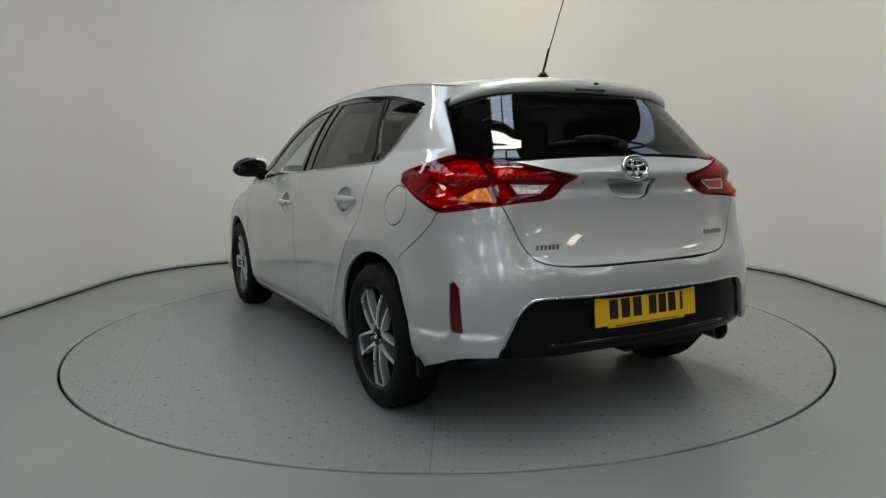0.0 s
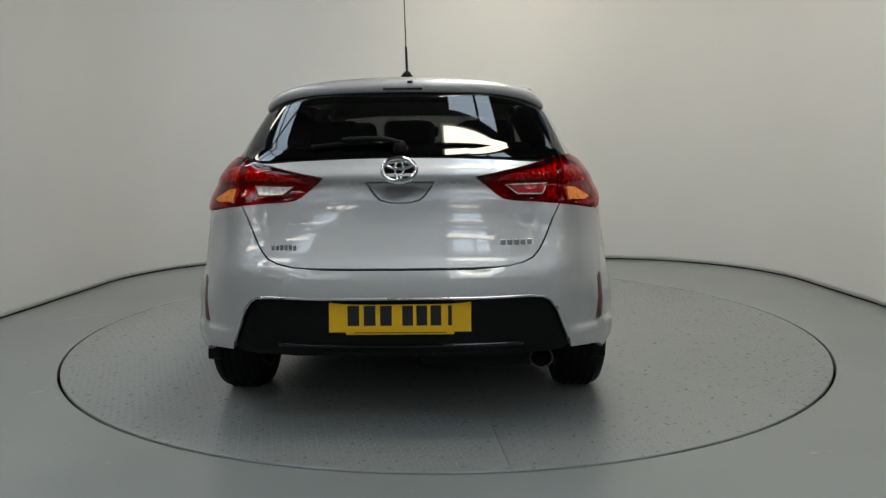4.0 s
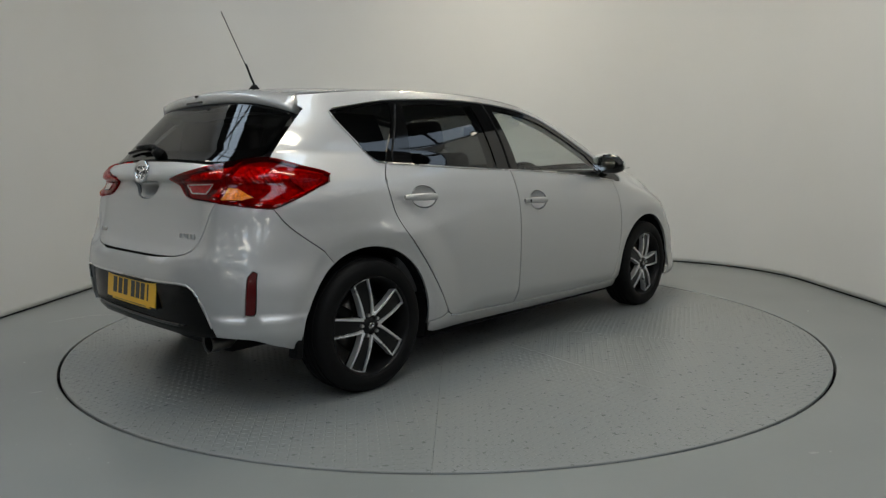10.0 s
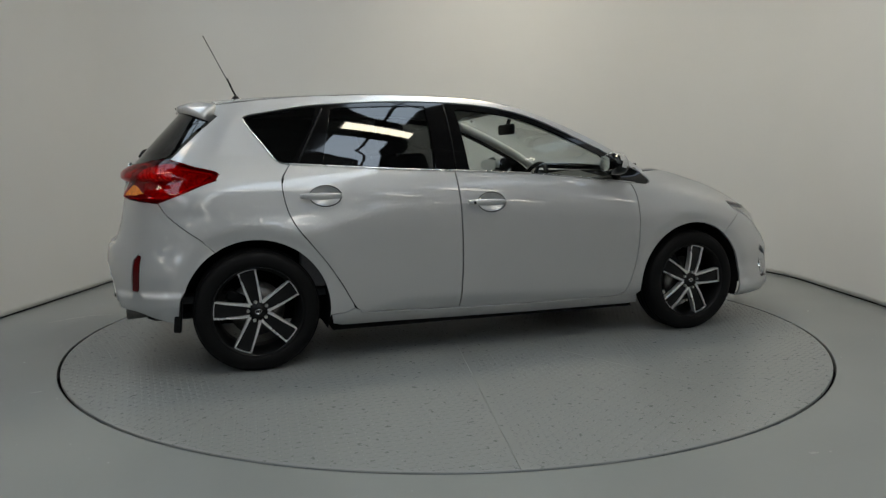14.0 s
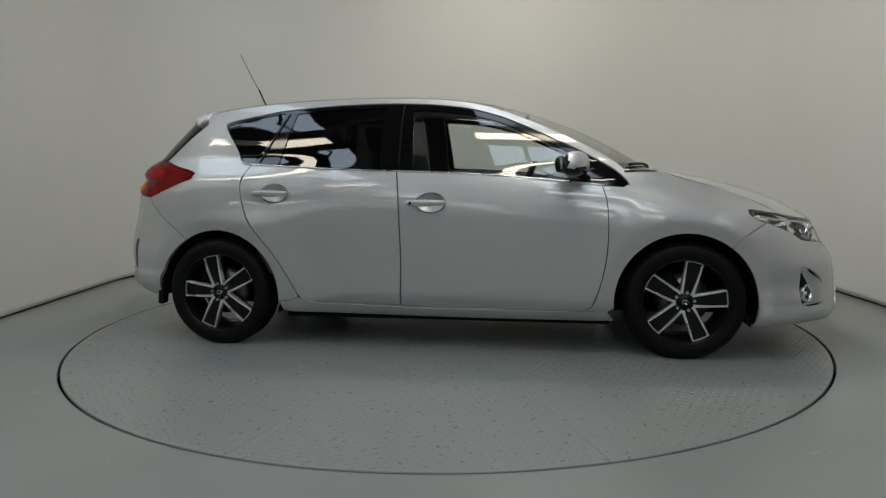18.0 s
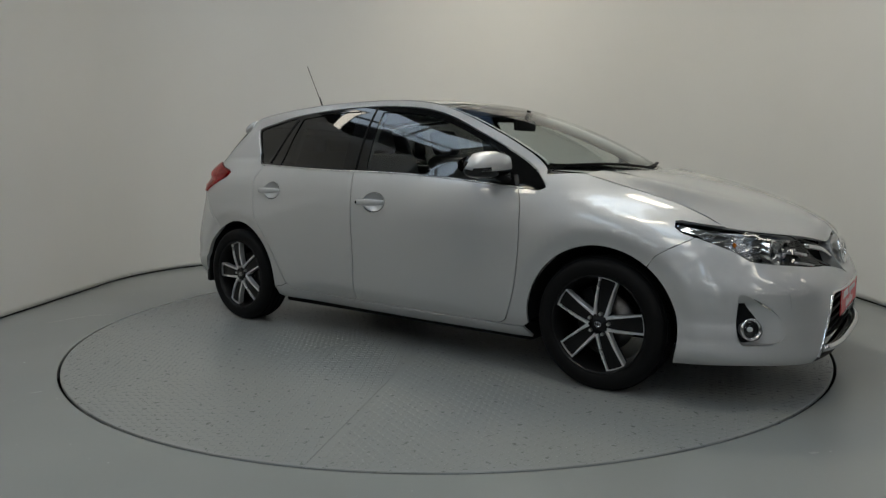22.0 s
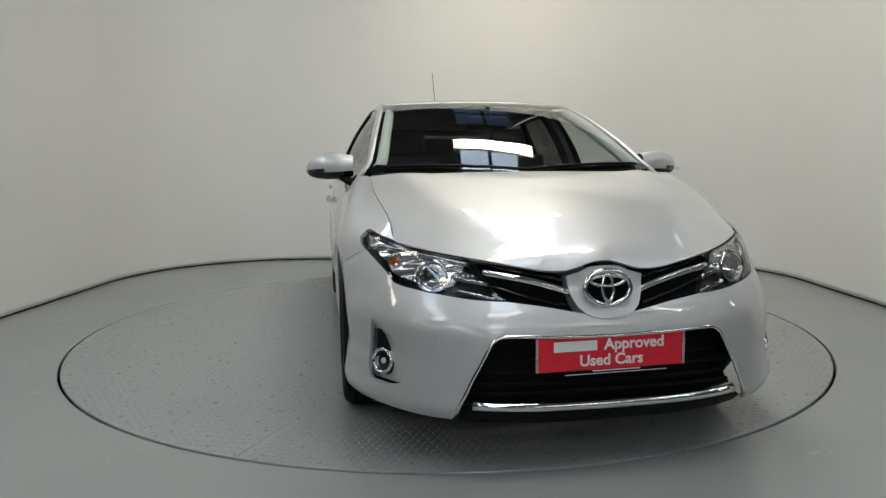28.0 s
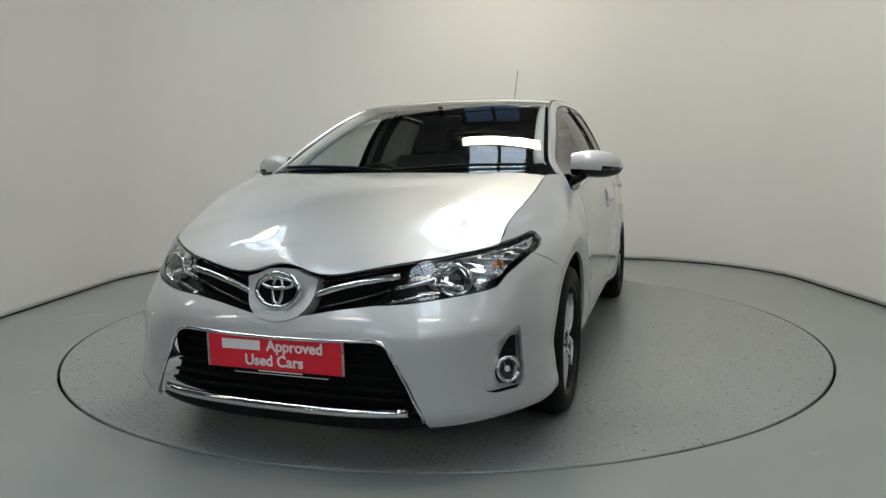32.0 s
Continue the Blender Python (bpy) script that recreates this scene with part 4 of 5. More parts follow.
    ae = part("aerial", b, MAT["black"], body, "black roof aerial with a thin raked mast", smooth=True)
    tube("mast", [(-1.256, 0, 1.45), (-1.272, 0, 1.482), (-1.30, 0, 1.55)], 0.0055, MAT["black"], ae)
    tube("mast", [(-1.285, 0, 1.51), (-1.425, 0, 1.79)], 0.0024, MAT["black"], ae)


rear_end()
top_side()


# ---------- front: bumper, grille, lamps ----------
HL_TOP = [S(1.695, 0.780), S(1.79, 0.767), S(1.876, 0.751), F(0.60, 0.736), F(0.50, 0.721), F(0.455, 0.713)]
HL_IN = [F(0.455, 0.713), F(0.425, 0.675), F(0.385, 0.618), F(0.345, 0.580)]
HL_LOW = [F(0.345, 0.580), F(0.45, 0.586), F(0.55, 0.598), F(0.65, 0.612), F(0.695, 0.624), S(1.93, 0.656), S(1.855, 0.690), S(1.78, 0.719), S(1.732, 0.739), S(1.703, 0.760), S(1.695, 0.780)]
OPENING = [F(0, 0.464), F(0.20, 0.468), F(0.35, 0.473), F(0.38, 0.470), F(0.402, 0.455), F(0.45, 0.365), F(0.49, 0.285), F(0.518, 0.215), F(0.528, 0.188)]


def front_end():
    seam = [S(1.78, 0.719), S(1.74, 0.697), S(1.68, 0.665), S(1.635, 0.635), S(1.605, 0.592)]
    half = (dense([F(0, 0.533), F(0.06, 0.534), F(0.10, 0.540), F(0.22, 0.563), F(0.34, 0.580)]) + dense(HL_LOW[:8])[1:] + dense(seam)[1:]
            + uv(arc(WHEEL_X[0], 52, -19)) + dense([S(1.78, 0.188), S(1.90, 0.192), F(0.72, 0.196), F(0.60, 0.190), F(0.528, 0.188)])[0:] + dense(OPENING)[::-1][1:])
    fog = through_points([F(0.768, 0.488), F(0.774, 0.43), F(0.779, 0.36), F(0.779, 0.294), F(0.760, 0.297), F(0.738, 0.306), F(0.722, 0.345), F(0.733, 0.390), F(0.753, 0.437)], True, 0.012)
    pocket = through_points([F(0.769, 0.490), F(0.776, 0.43), F(0.781, 0.36), F(0.781, 0.290), F(0.755, 0.286), F(0.715, 0.288), F(0.685, 0.305), F(0.668, 0.345), F(0.680, 0.395), F(0.712, 0.442), F(0.748, 0.478)], True, 0.012)

    def dished(u, z):
        p = skin(u, z)
        k = 0.044 * smooth(0.670, 0.735, p[..., 1]) * smooth(0.50, 0.43, z)
        return p - np.stack([k, 0.25 * k, 0 * k], -1)
    bumper = whole("front_bumper", half, MAT["paint"], body, False, "silver painted front bumper", gap=0.0020, holes=[pocket, other(pocket, False)], deep=0.012)
    for s in (1, -1):
        lifted("fog_pocket", [pocket], dished, MAT["paint"], bumper, "silver scooped pocket beside the fog lamp", side=s, grid=(0.014, 0.014), deep=0.004, gap=-0.004)
        panel("fog_bezel", [fog], MAT["black"], bumper, "black fog lamp bezel", out=-0.022, side=s, grid=(0.015, 0.015))
        c = on_skin([F(0.752, 0.350)], -0.013, s)[0]
        n = normals_of(skin, np.array([F(0.756, 0.354)]))[0] * (1, s, 1)
        n = n * 0.75 + np.array([0.25, 0, 0])
        m = Matrix.Translation(tuple(c)) @ Vector(tuple(n)).to_track_quat('Z', 'Y').to_matrix().to_4x4()
        lamp = lathe("fog_lamp", [(0.0, -0.03), (0.031, -0.03), (0.034, 0.0), (0.038, 0.006), (0.044, 0.006), (0.047, 0.0), (0.047, -0.03)], MAT["chrome"], bumper, m, "round fog lamp in a chrome ring")
        lathe("lens", [(0.0, 0.006), (0.018, 0.004), (0.034, -0.004)], MAT["clear_lens"], lamp)
        lathe("bulb", [(0.0, 0.0), (0.010, -0.004), (0.012, -0.02), (0.030, -0.028)], MAT["white_lens"], lamp)
    tow = through_points([F(0.565, 0.50), F(0.645, 0.498), F(0.645, 0.43), F(0.565, 0.432)], True, 0.015, False)
    panel("tow_cover", [tow], MAT["paint"], bumper, "square towing eye cover", out=0.0012, side=-1, deep=0.002, grid=(0.02, 0.02))
    # lower grille
    low = dense(OPENING) + [F(0.50, 0.165), F(0.3, 0.150), F(0, 0.145)]
    gr = whole("lower_grille", low, MAT["black"], body, False, "black lower grille", out=-0.075, gap=-0.01)
    for z, y in ((0.425, 0.41), (0.385, 0.43), (0.345, 0.45), (0.305, 0.47), (0.272, 0.485)):
        line = [F(q, z) for q in np.linspace(0.0, y, 10)]
        tube("slat", on_skin(other(line, False)[::-1][:-1] + line, -0.052), 0.010, MAT["dark"], gr, flat=0.55)
    tube("chrome_edge", on_skin(dense(other(OPENING[:-1], False)[::-1])[:-1] + dense(OPENING[:-1]), -0.001), 0.0065, MAT["chrome"], gr, "chrome line round the lower grille")
    line = [F(q, 0.232 + 0.012 * (q / 0.47) ** 2) for q in np.linspace(0.0, 0.47, 14)]
    tube("chrome_blade", on_skin(other(line, False)[::-1][:-1] + line, -0.012), 0.014, MAT["chrome"], gr, "broad chrome blade at the chin", flat=1.15)
    lip = dense([F(0, 0.208), F(0.3, 0.212), F(0.50, 0.218), F(0.523, 0.20), F(0.515, 0.172), F(0.3, 0.150), F(0, 0.145)])
    whole("chin", lip, MAT["black"], body, False, "matt black chin spoiler", out=-0.014, deep=0.03)
    # upper grille
    edge = [F(0.138, 0.655), F(0.20, 0.668), F(0.30, 0.688), F(0.40, 0.704), F(0.455, 0.711)]
    half = dense(edge) + dense(HL_IN)[1:] + dense([F(0.34, 0.582), F(0.22, 0.565), F(0.10, 0.542)])
    for s in (1, -1):
        ug = panel("upper_grille", [half], MAT["dark"], body, "black upper grille with a chrome bar", out=-0.05, gap=-0.006, side=s)
        tube("chrome_bar", on_skin([F(y, 0.600 + 0.0683 * (y - 0.115) / 0.285 + 0.008 * math.sin(math.pi * (y - 0.115) / 0.285)) for y in np.linspace(0.115, 0.41, 14)], -0.006, s), 0.0078, MAT["chrome"], ug, "chrome grille bar", flat=1.5)
        for k in (0.035, -0.035):
            tube("slat", on_skin([F(y, 0.600 + k + 0.0683 * (y - 0.115) / 0.285) for y in np.linspace(0.14, 0.39, 10)], -0.03, s), 0.007, MAT["black_gloss"], ug)
    # badge plinth
    plinth = dense([F(0, 0.690), F(0.055, 0.686), F(0.09, 0.670)]) + dense([F(0.09, 0.670), F(0.137, 0.656)])[1:] + dense([F(0.137, 0.656), F(0.130, 0.60), F(0.108, 0.552), F(0.062, 0.521), F(0, 0.512)])[1:]
    pl = whole("badge_plinth", plinth, MAT["paint"], body, False, "silver plinth round the badge", out=0.004, deep=0.05)
    badge((2.222, 0, 0.617), pose(0, 0, 0, 0, 80, 0) @ pose(0, 0, 0, 0, 0, 90), 0.080, 0.057, pl)
    # head lamps
    lens = dense(HL_TOP) + dense(HL_IN)[1:] + dense(HL_LOW)[1:-1]
    for s in (1, -1):
        h = panel("head_lamp", [lens], MAT["lamp_dark"], body, "head lamp with a projector lens and chrome reflectors", out=-0.062, deep=0.01, gap=0.004, side=s, grid=(0.02, 0.016))
        panel("lens", [lens], MAT["clear_lens"], h, out=0.001, deep=0.004, side=s, grid=(0.02, 0.016))
        tube("seal", on_skin(dense(HL_TOP + HL_IN[1:] + HL_LOW[1:-1]), -0.006, s), 0.0026, MAT["black"], h)
        n0 = Vector((0.95, 0.22 * s, 0.16)).normalized()
        # chrome bezel, wavy, round the projector and out to the tip
        bez = [F(0.47, 0.700), F(0.56, 0.716), F(0.64, 0.730), S(1.85, 0.742), S(1.725, 0.766), S(1.745, 0.745), S(1.80, 0.722), S(1.865, 0.694), F(0.69, 0.638), F(0.63, 0.620), F(0.53, 0.607), F(0.49, 0.64)]

        def waves(u, z):
            p = skin(u, z)
            w = 0.010 * np.sin(p[..., 1] * 52 + z * 30) + 0.008 * np.sin(z * 120 - p[..., 0] * 25)
            return p - np.stack([0.040 + w, 0.014 + w * 0.5, 0 * w], -1)
        lifted("chrome_bezel", [through_points(bez, True, 0.02)], waves, MAT["lamp_chrome"], h, "bright wavy chrome bezel", side=s, grid=(0.010, 0.009))
        c = on_skin([F(0.580, 0.660)], -0.030, s)[0]
        m = Matrix.Translation(tuple(c)) @ n0.to_track_quat('Z', 'Y').to_matrix().to_4x4()
        r = 0.050
        ring = lathe("projector", [(r * 0.66, -0.02), (r * 0.72, 0.006), (r * 0.80, 0.013), (r * 0.86, 0.006), (r * 0.92, 0.008), (r * 1.04, 0.018), (r * 1.16, 0.012), (r * 1.22, -0.02)], MAT["chrome"], h, m, "chrome lamp ring")
        lathe("glass_ball", [(0, 0.012), (r * 0.25, 0.010), (r * 0.45, 0.004), (r * 0.66, -0.008)], MAT["lens_ball"], ring)
        c = on_skin([F(0.690, 0.700)], -0.036, s)[0]
        m = Matrix.Translation(tuple(c)) @ n0.to_track_quat('Z', 'Y').to_matrix().to_4x4()
        bowl = lathe("indicator_lamp", [(0.008, -0.010), (0.018, -0.006), (0.027, 0.006), (0.031, 0.014), (0.033, 0.008)], MAT["chrome"], h, m, "chrome indicator bowl")
        lathe("bulb", [(0, 0.012), (0.006, 0.010), (0.009, 0.002), (0.010, -0.012)], MAT["amber"], bowl, n=16)
        # dark inner part with a small grey side lamp and two chrome blades
        side_lamp = [F(0.430, 0.668), F(0.475, 0.690), F(0.50, 0.672), F(0.475, 0.648), F(0.435, 0.652)]
        panel("side_lamp", [through_points(side_lamp, True, 0.015, False)], MAT["lamp_grey"], h, "grey ribbed side lamp", out=-0.035, side=s, grid=(0.012, 0.012))
        for k in range(3):
            c = on_skin([F(0.447 + 0.015 * k, 0.668)], -0.033, s)[0]
            lathe("side_bulb", [(0, 0.005), (0.003, 0.004), (0.005, 0)], MAT["white_lens"], h, Matrix.Translation(tuple(c)) @ n0.to_track_quat('Z', 'Y').to_matrix().to_4x4(), n=12)
        for blade, rr in (([F(0.395, 0.634), F(0.45, 0.646), F(0.515, 0.660)], 0.005), ([F(0.375, 0.592), F(0.44, 0.606), F(0.50, 0.616)], 0.004),
                          ([F(0.46, 0.702), F(0.55, 0.7185), F(0.64, 0.733), S(1.85, 0.746), S(1.75, 0.765)], 0.005)):
            tube("chrome_blade", on_skin(dense(blade), -0.024, s), rr, MAT["chrome"], h, "bent chrome blade", flat=1.6)


def ring_tube(a, b, r, n=40, cy=0.0, cx=0.0):
    return [(cx + a * math.cos(2 * math.pi * i / n), cy + b * math.sin(2 * math.pi * i / n), 0) for i in range(n)]


def badge(at, turn, a, b, parent):
    """A plain chrome oval on a dark oval, with plain inner ovals."""
    m = Matrix.Translation(at) @ turn
    b0 = bmesh.new()
    bmesh.ops.create_circle(b0, cap_ends=True, segments=40, radius=1.0, matrix=Matrix.Diagonal((a * 0.97, b * 0.97, 1, 1)))
    d = part("badge", b0, MAT["black_gloss"], parent, "oval chrome badge on a dark ground")
    d.matrix_basis = m
    tube("badge_ring", ring_tube(a, b, 0, cy=0), 0.0095, MAT["chrome"], d, "chrome oval", closed=True)
    tube("badge_ring", ring_tube(a * 0.74, b * 0.30, 0, cy=b * 0.42), 0.0065, MAT["chrome"], d, "chrome oval", closed=True)
    tube("badge_ring", ring_tube(a * 0.24, b * 0.80, 0, cy=b * 0.0), 0.006, MAT["chrome"], d, "chrome oval", closed=True)


front_end()
badge((-1.862, 0, 1.012), pose(0, 0, 0, 0, -80, 0) @ pose(0, 0, 0, 0, 0, -90), 0.062, 0.044, body)


def inner_shell():
    """The dark body shell behind the panel gaps, with the wheel wells left open."""
    for s in (1, -1):
        us, zs = np.linspace(0.0, U3, 150), np.linspace(0.17, 1.0, 30)
        uu, zz = np.meshgrid(us, zs)
        p = skin_full(uu.ravel(), zz.ravel())
        n = normals_of(skin_full, np.stack([uu.ravel(), zz.ravel()], 1))
        n[np.isnan(n)] = 0
        p = p - n * 0.016
        p[:, 1] = np.maximum(p[:, 1], 0)
        w = len(us)
        f = []
        for j in range(len(zs) - 1):
            for i in range(w - 1):
                q = (j * w + i, j * w + i + 1, (j + 1) * w + i + 1, (j + 1) * w + i)
                c = p[list(q)].mean(0)
                if any(math.hypot(c[0] - wx, c[2] - WHEEL_Z) < R_ARCH + 0.015 for wx in WHEEL_X):
                    continue
                if c[2] > float(SHOULDER(c[0])) - 0.03 and c[0] < 1.75 and c[0] > -1.7:
                    continue
                if c[0] > 1.7 or (c[2] < 0.56 and c[0] < -1.6 and c[1] < 0.66) or (c[2] < 0.34 and c[0] < -1.6) or c[2] < 0.21:
                    continue
                if c[0] < -1.3 and c[2] > 0.835:
                    continue
                if c[0] < -1.6 and c[1] < 0.15 and 0.87 < c[2] < 0.985:
                    continue
                if any(abs(c[0] - x) < 0.10 and abs(c[2] - z) < 0.07 for x, z in (CUP_REAR[:2], CUP_FRONT[:2])):
                    continue
                f.append(q)
        p = p * (1, s, 1)
        obj("body_shell", p, f, MAT["dark"], body, "dark inner body shell")


inner_shell()


# ---------- side windows, strips, handles, mirrors ----------
def side_glass():
    front = cut(GLASS_TOP, -0.105, 0.80)
    front = [(x, z - 0.036) for x, z in front]
    fl = [(x, z + 0.010) for x, z in cut(GLASS_LOW, 0.84, -0.085)]
    fpoly = front + [(0.86, 1.02), (0.875, 0.965), (0.868, 0.940)] + fl
    rear = [(x, z - 0.026) for x, z in cut(GLASS_TOP, -0.80, -0.268)]
    rl = [(x, z + 0.010) for x, z in cut(GLASS_LOW, -0.255, -0.875)]
    rpoly = rear + rl
    qt = [(x, z - 0.014) for x, z in cut(GLASS_TOP, -1.21, -0.86)]
    qpoly = qt + [(-0.90, 1.255), (-0.96, 1.155), (-1.02, 1.060), (-1.075, 1.062), (-1.10, 1.080), (-1.157, 1.160), (-1.205, 1.235), (-1.228, 1.275)]
    dlo = through_points(GLASS_TOP, False, 0.03) + [(-1.246, 1.282), (-1.245, 1.262), (-1.216, 1.22), (-1.157, 1.142), (-1.097, 1.058)] + through_points(GLASS_LOW, False, 0.03) + [(1.083, 0.925)]
    g = [uv(through_points(q, True, 0.03, False)) for q in (fpoly, rpoly, qpoly)]
    for s in (1, -1):
        fr = panel("window_frame", [uv(dlo)] + g, MAT["black_gloss"], body, "gloss black window surround and pillar covers", side=s, out=-0.004, deep=0.012)
        panel("front_window", [g[0]], MAT["glass_clear"], body, "clear front door window", side=s, out=-0.009, deep=0.003, gap=-0.003)
        panel("rear_window_side", [g[1]], MAT["glass_dark"], body, "dark tinted rear door window", side=s, out=-0.009, deep=0.003, gap=-0.003)
        panel("quarter_window", [g[2]], MAT["glass_dark"], body, "dark tinted quarter window", side=s, out=-0.009, deep=0.003, gap=-0.003)
        strip = [(-1.249, 1.276), (-1.238, 1.250), (-1.216, 1.216), (-1.157, 1.139), (-1.118, 1.082), (-1.098, 1.058), (-1.075, 1.0455)] + [(x, z - 0.001) for x, z in GLASS_LOW[:-1]]
        tube("window_strip", on_skin(uv(through_points(strip, False, 0.03)), 0.001, s), 0.0048, MAT["satin"], fr, "bright strip under the windows")
        for x0, x1, z0, z1 in ((-0.84, -0.985, 1.333, 1.055), (-0.155, -0.15, 1.372, 1.005)):
            tube("seal", on_skin(uv([(x0 + (x1 - x0) * t, z0 + (z1 - z0) * t) for t in np.linspace(0, 1, 8)]), -0.001, s), 0.004, MAT["rim_dark"] if x0 < -0.5 else MAT["black"], fr)


def sill_lips():
    """The rounded upper edge of each sill, just under the door gap."""
    line = [(-0.70, 0.270), (-0.62, 0.2565), (-0.4, 0.2480), (-0.145, 0.2410), (0.3, 0.2360), (0.80, 0.2375)]
    for s in (1, -1):
        tube("sill_lip", on_skin(uv(through_points(line, False, 0.05)), 0.0, s), 0.0052, MAT["paint"], body, "rounded silver upper edge of the sill")


sill_lips()


def handles():
    for doors_, (cx, cz, a, b), x0, x1 in ((rear_doors, CUP_REAR, -0.995, -0.785), (front_doors, CUP_FRONT, -0.10, 0.118)):
        for s, door in zip((1, -1), doors_):
            def cup(u, z):
                p = skin(u, z)
                r2 = np.clip(((p[..., 0] - cx) / a) ** 2 + ((z - cz) / b) ** 2, 0, 1)
                p[..., 1] -= 0.030 * (1 - r2)
                return p
            lifted("handle_cup", [ellipse(cx, cz, a, b)], cup, MAT["paint"], door, "dished cup behind the handle", grid=(0.012, 0.012), side=s, deep=0.002)
            n = 16
            v, f = [], []
            for i in range(n):
                t = i / (n - 1)
                x = x0 + (x1 - x0) * t
                y = float(half_width(x, cz)) + 0.006 + 0.026 * math.sin(math.pi * min(1, max(0, t))) ** 0.5
                e = 0.35 + 0.65 * math.sin(math.pi * min(0.97, max(0.03, t))) ** 0.35
                for k in range(10):
                    w = 2 * math.pi * k / 10
                    v.append((x, s * (y + 0.008 * e * math.cos(w)), cz + 0.001 + 0.018 * e * math.copysign(abs(math.sin(w)) ** 0.7, math.sin(w))))
            for i in range(n - 1):
                for k in range(10):
                    l = (k + 1) % 10
                    q = (i * 10 + k, i * 10 + l, i * 10 + 10 + l, i * 10 + 10 + k)
                    f.append(q if s < 0 else q[::-1])
            f += [tuple(range(10)), tuple((n - 1) * 10 + k for k in range(10))]
            obj("door_handle", v, f, MAT["paint"], door, "silver pull handle")
            if cx > -0.5:
                lathe("lock", [(0, 0.002), (0.006, 0.002), (0.009, 0.0)], MAT["black"], door,
                      Matrix.Translation((x0 + 0.028, s * (float(half_width(x0, cz)) + 0.029), cz)) @ pose(0, 0, 0, -90 * s, 0, 0), "key lock", n=14)
    panel("fuel_flap", [ellipse(*FLAP)], MAT["paint"], quarters[0], "round fuel filler flap")


def mirrors():
    for s in (1, -1):
        v, f = [], []
        n, m = 18, 24
        # shell: rings from the inner end to the outer tip
        for i in range(n + 1):
            t = i / n
            y = 0.775 + 0.235 * t
            ry = math.sqrt(max(0.0, 1 - (max(0, t - 0.35) / 0.65) ** 2.6)) * (0.80 + 0.2 * min(1, t / 0.3))
            up, dn, fw, bk = 0.075 * ry, 0.058 * ry, 0.082 * ry, 0.045 * ry
            cz, cx = 1.022 + 0.012 * t * (1 - t) - 0.012 * t, 0.815 - 0.055 * t
            for k in range(m):
                w = 2 * math.pi * k / m
                c, q = math.cos(w), math.sin(w)
                c, q = math.copysign(abs(c) ** 0.75, c), math.copysign(abs(q) ** 0.8, q)
                v.append((cx + (fw if c > 0 else bk) * c, s * y, cz + (up if q > 0 else dn) * q))
        for i in range(n):
            for k in range(m):
                l = (k + 1) % m
                q = (i * m + k, i * m + l, i * m + m + l, i * m + m + k)
                f.append(q if s > 0 else q[::-1])
        f += [tuple(range(m))[::-1], tuple(n * m + k for k in range(m))]
        cap = [q for q in f if len(q) == 4 and np.mean([v[a][2] for a in q]) > 1.008 and np.mean([v[a][0] for a in q]) > 0.765]
        base = [q for q in f if q not in cap]
        shell = obj("door_mirror", v, cap, MAT["paint"], body, "silver door mirror with a black lower half")
        obj("lower_shell", v, base, MAT["black_gloss"], shell, "black lower shell")
        # glass, on the rear face
        gv = []
        for k in range(24):
            w = 2 * math.pi * k / 24
            t = 0.5 + 0.5 * math.copysign(abs(math.cos(w)) ** 0.7, math.cos(w))
            hz = math.copysign(abs(math.sin(w)) ** 0.7, math.sin(w)) * (0.050 - 0.012 * t)
            gv.append((0.766 - 0.055 * t - 0.012, s * (0.79 + 0.19 * t), 1.028 + hz))
        obj("mirror_glass", gv, [tuple(range(24)) if s > 0 else tuple(range(24))[::-1]], MAT["mirror"], shell, "mirror glass", smooth=False)
        tube("indicator", [(0.90 - 0.05 * t, s * (0.88 + 0.118 * t), 1.003 - 0.002 * t) for t in np.linspace(0.1, 0.95, 8)], 0.010, MAT["clear_lens"], shell, "clear side indicator", flat=0.6)
        # foot on the door
        tube("mirror_foot", [(0.87, s * 0.765, 0.945), (0.86, s * 0.80, 0.955), (0.83, s * 0.83, 0.975)], 0.028, MAT["black"], shell, "black mirror foot", flat=0.7)


side_glass()
handles()
mirrors()


# ---------- plates, sign, lettering ----------
def text_mesh(name, words, size, mat, parent, m, label="", depth=0.001):
    cu = bpy.data.curves.new(name, 'FONT')
    cu.body, cu.size, cu.align_x, cu.align_y, cu.extrude = words, size, 'CENTER', 'CENTER', depth
    cu.offset = size * 0.022
    tmp = bpy.data.objects.new(name, cu)
    scene.collection.objects.link(tmp)
    dg = bpy.context.evaluated_depsgraph_get()
    me = bpy.data.meshes.new_from_object(tmp.evaluated_get(dg))
    bpy.data.objects.remove(tmp)
    me.materials.clear()
    me.materials.append(mat)
    ob = new(name, me)
    ob.parent, ob.matrix_basis = parent, m
    return tagged(ob, label=label)


def bars(parent, mat, rows, z=0.0022, name="bar"):
    for x, y, w, h in rows:
        part(name, box_bm(x, y, z, w, h, 0.0012), mat, parent)


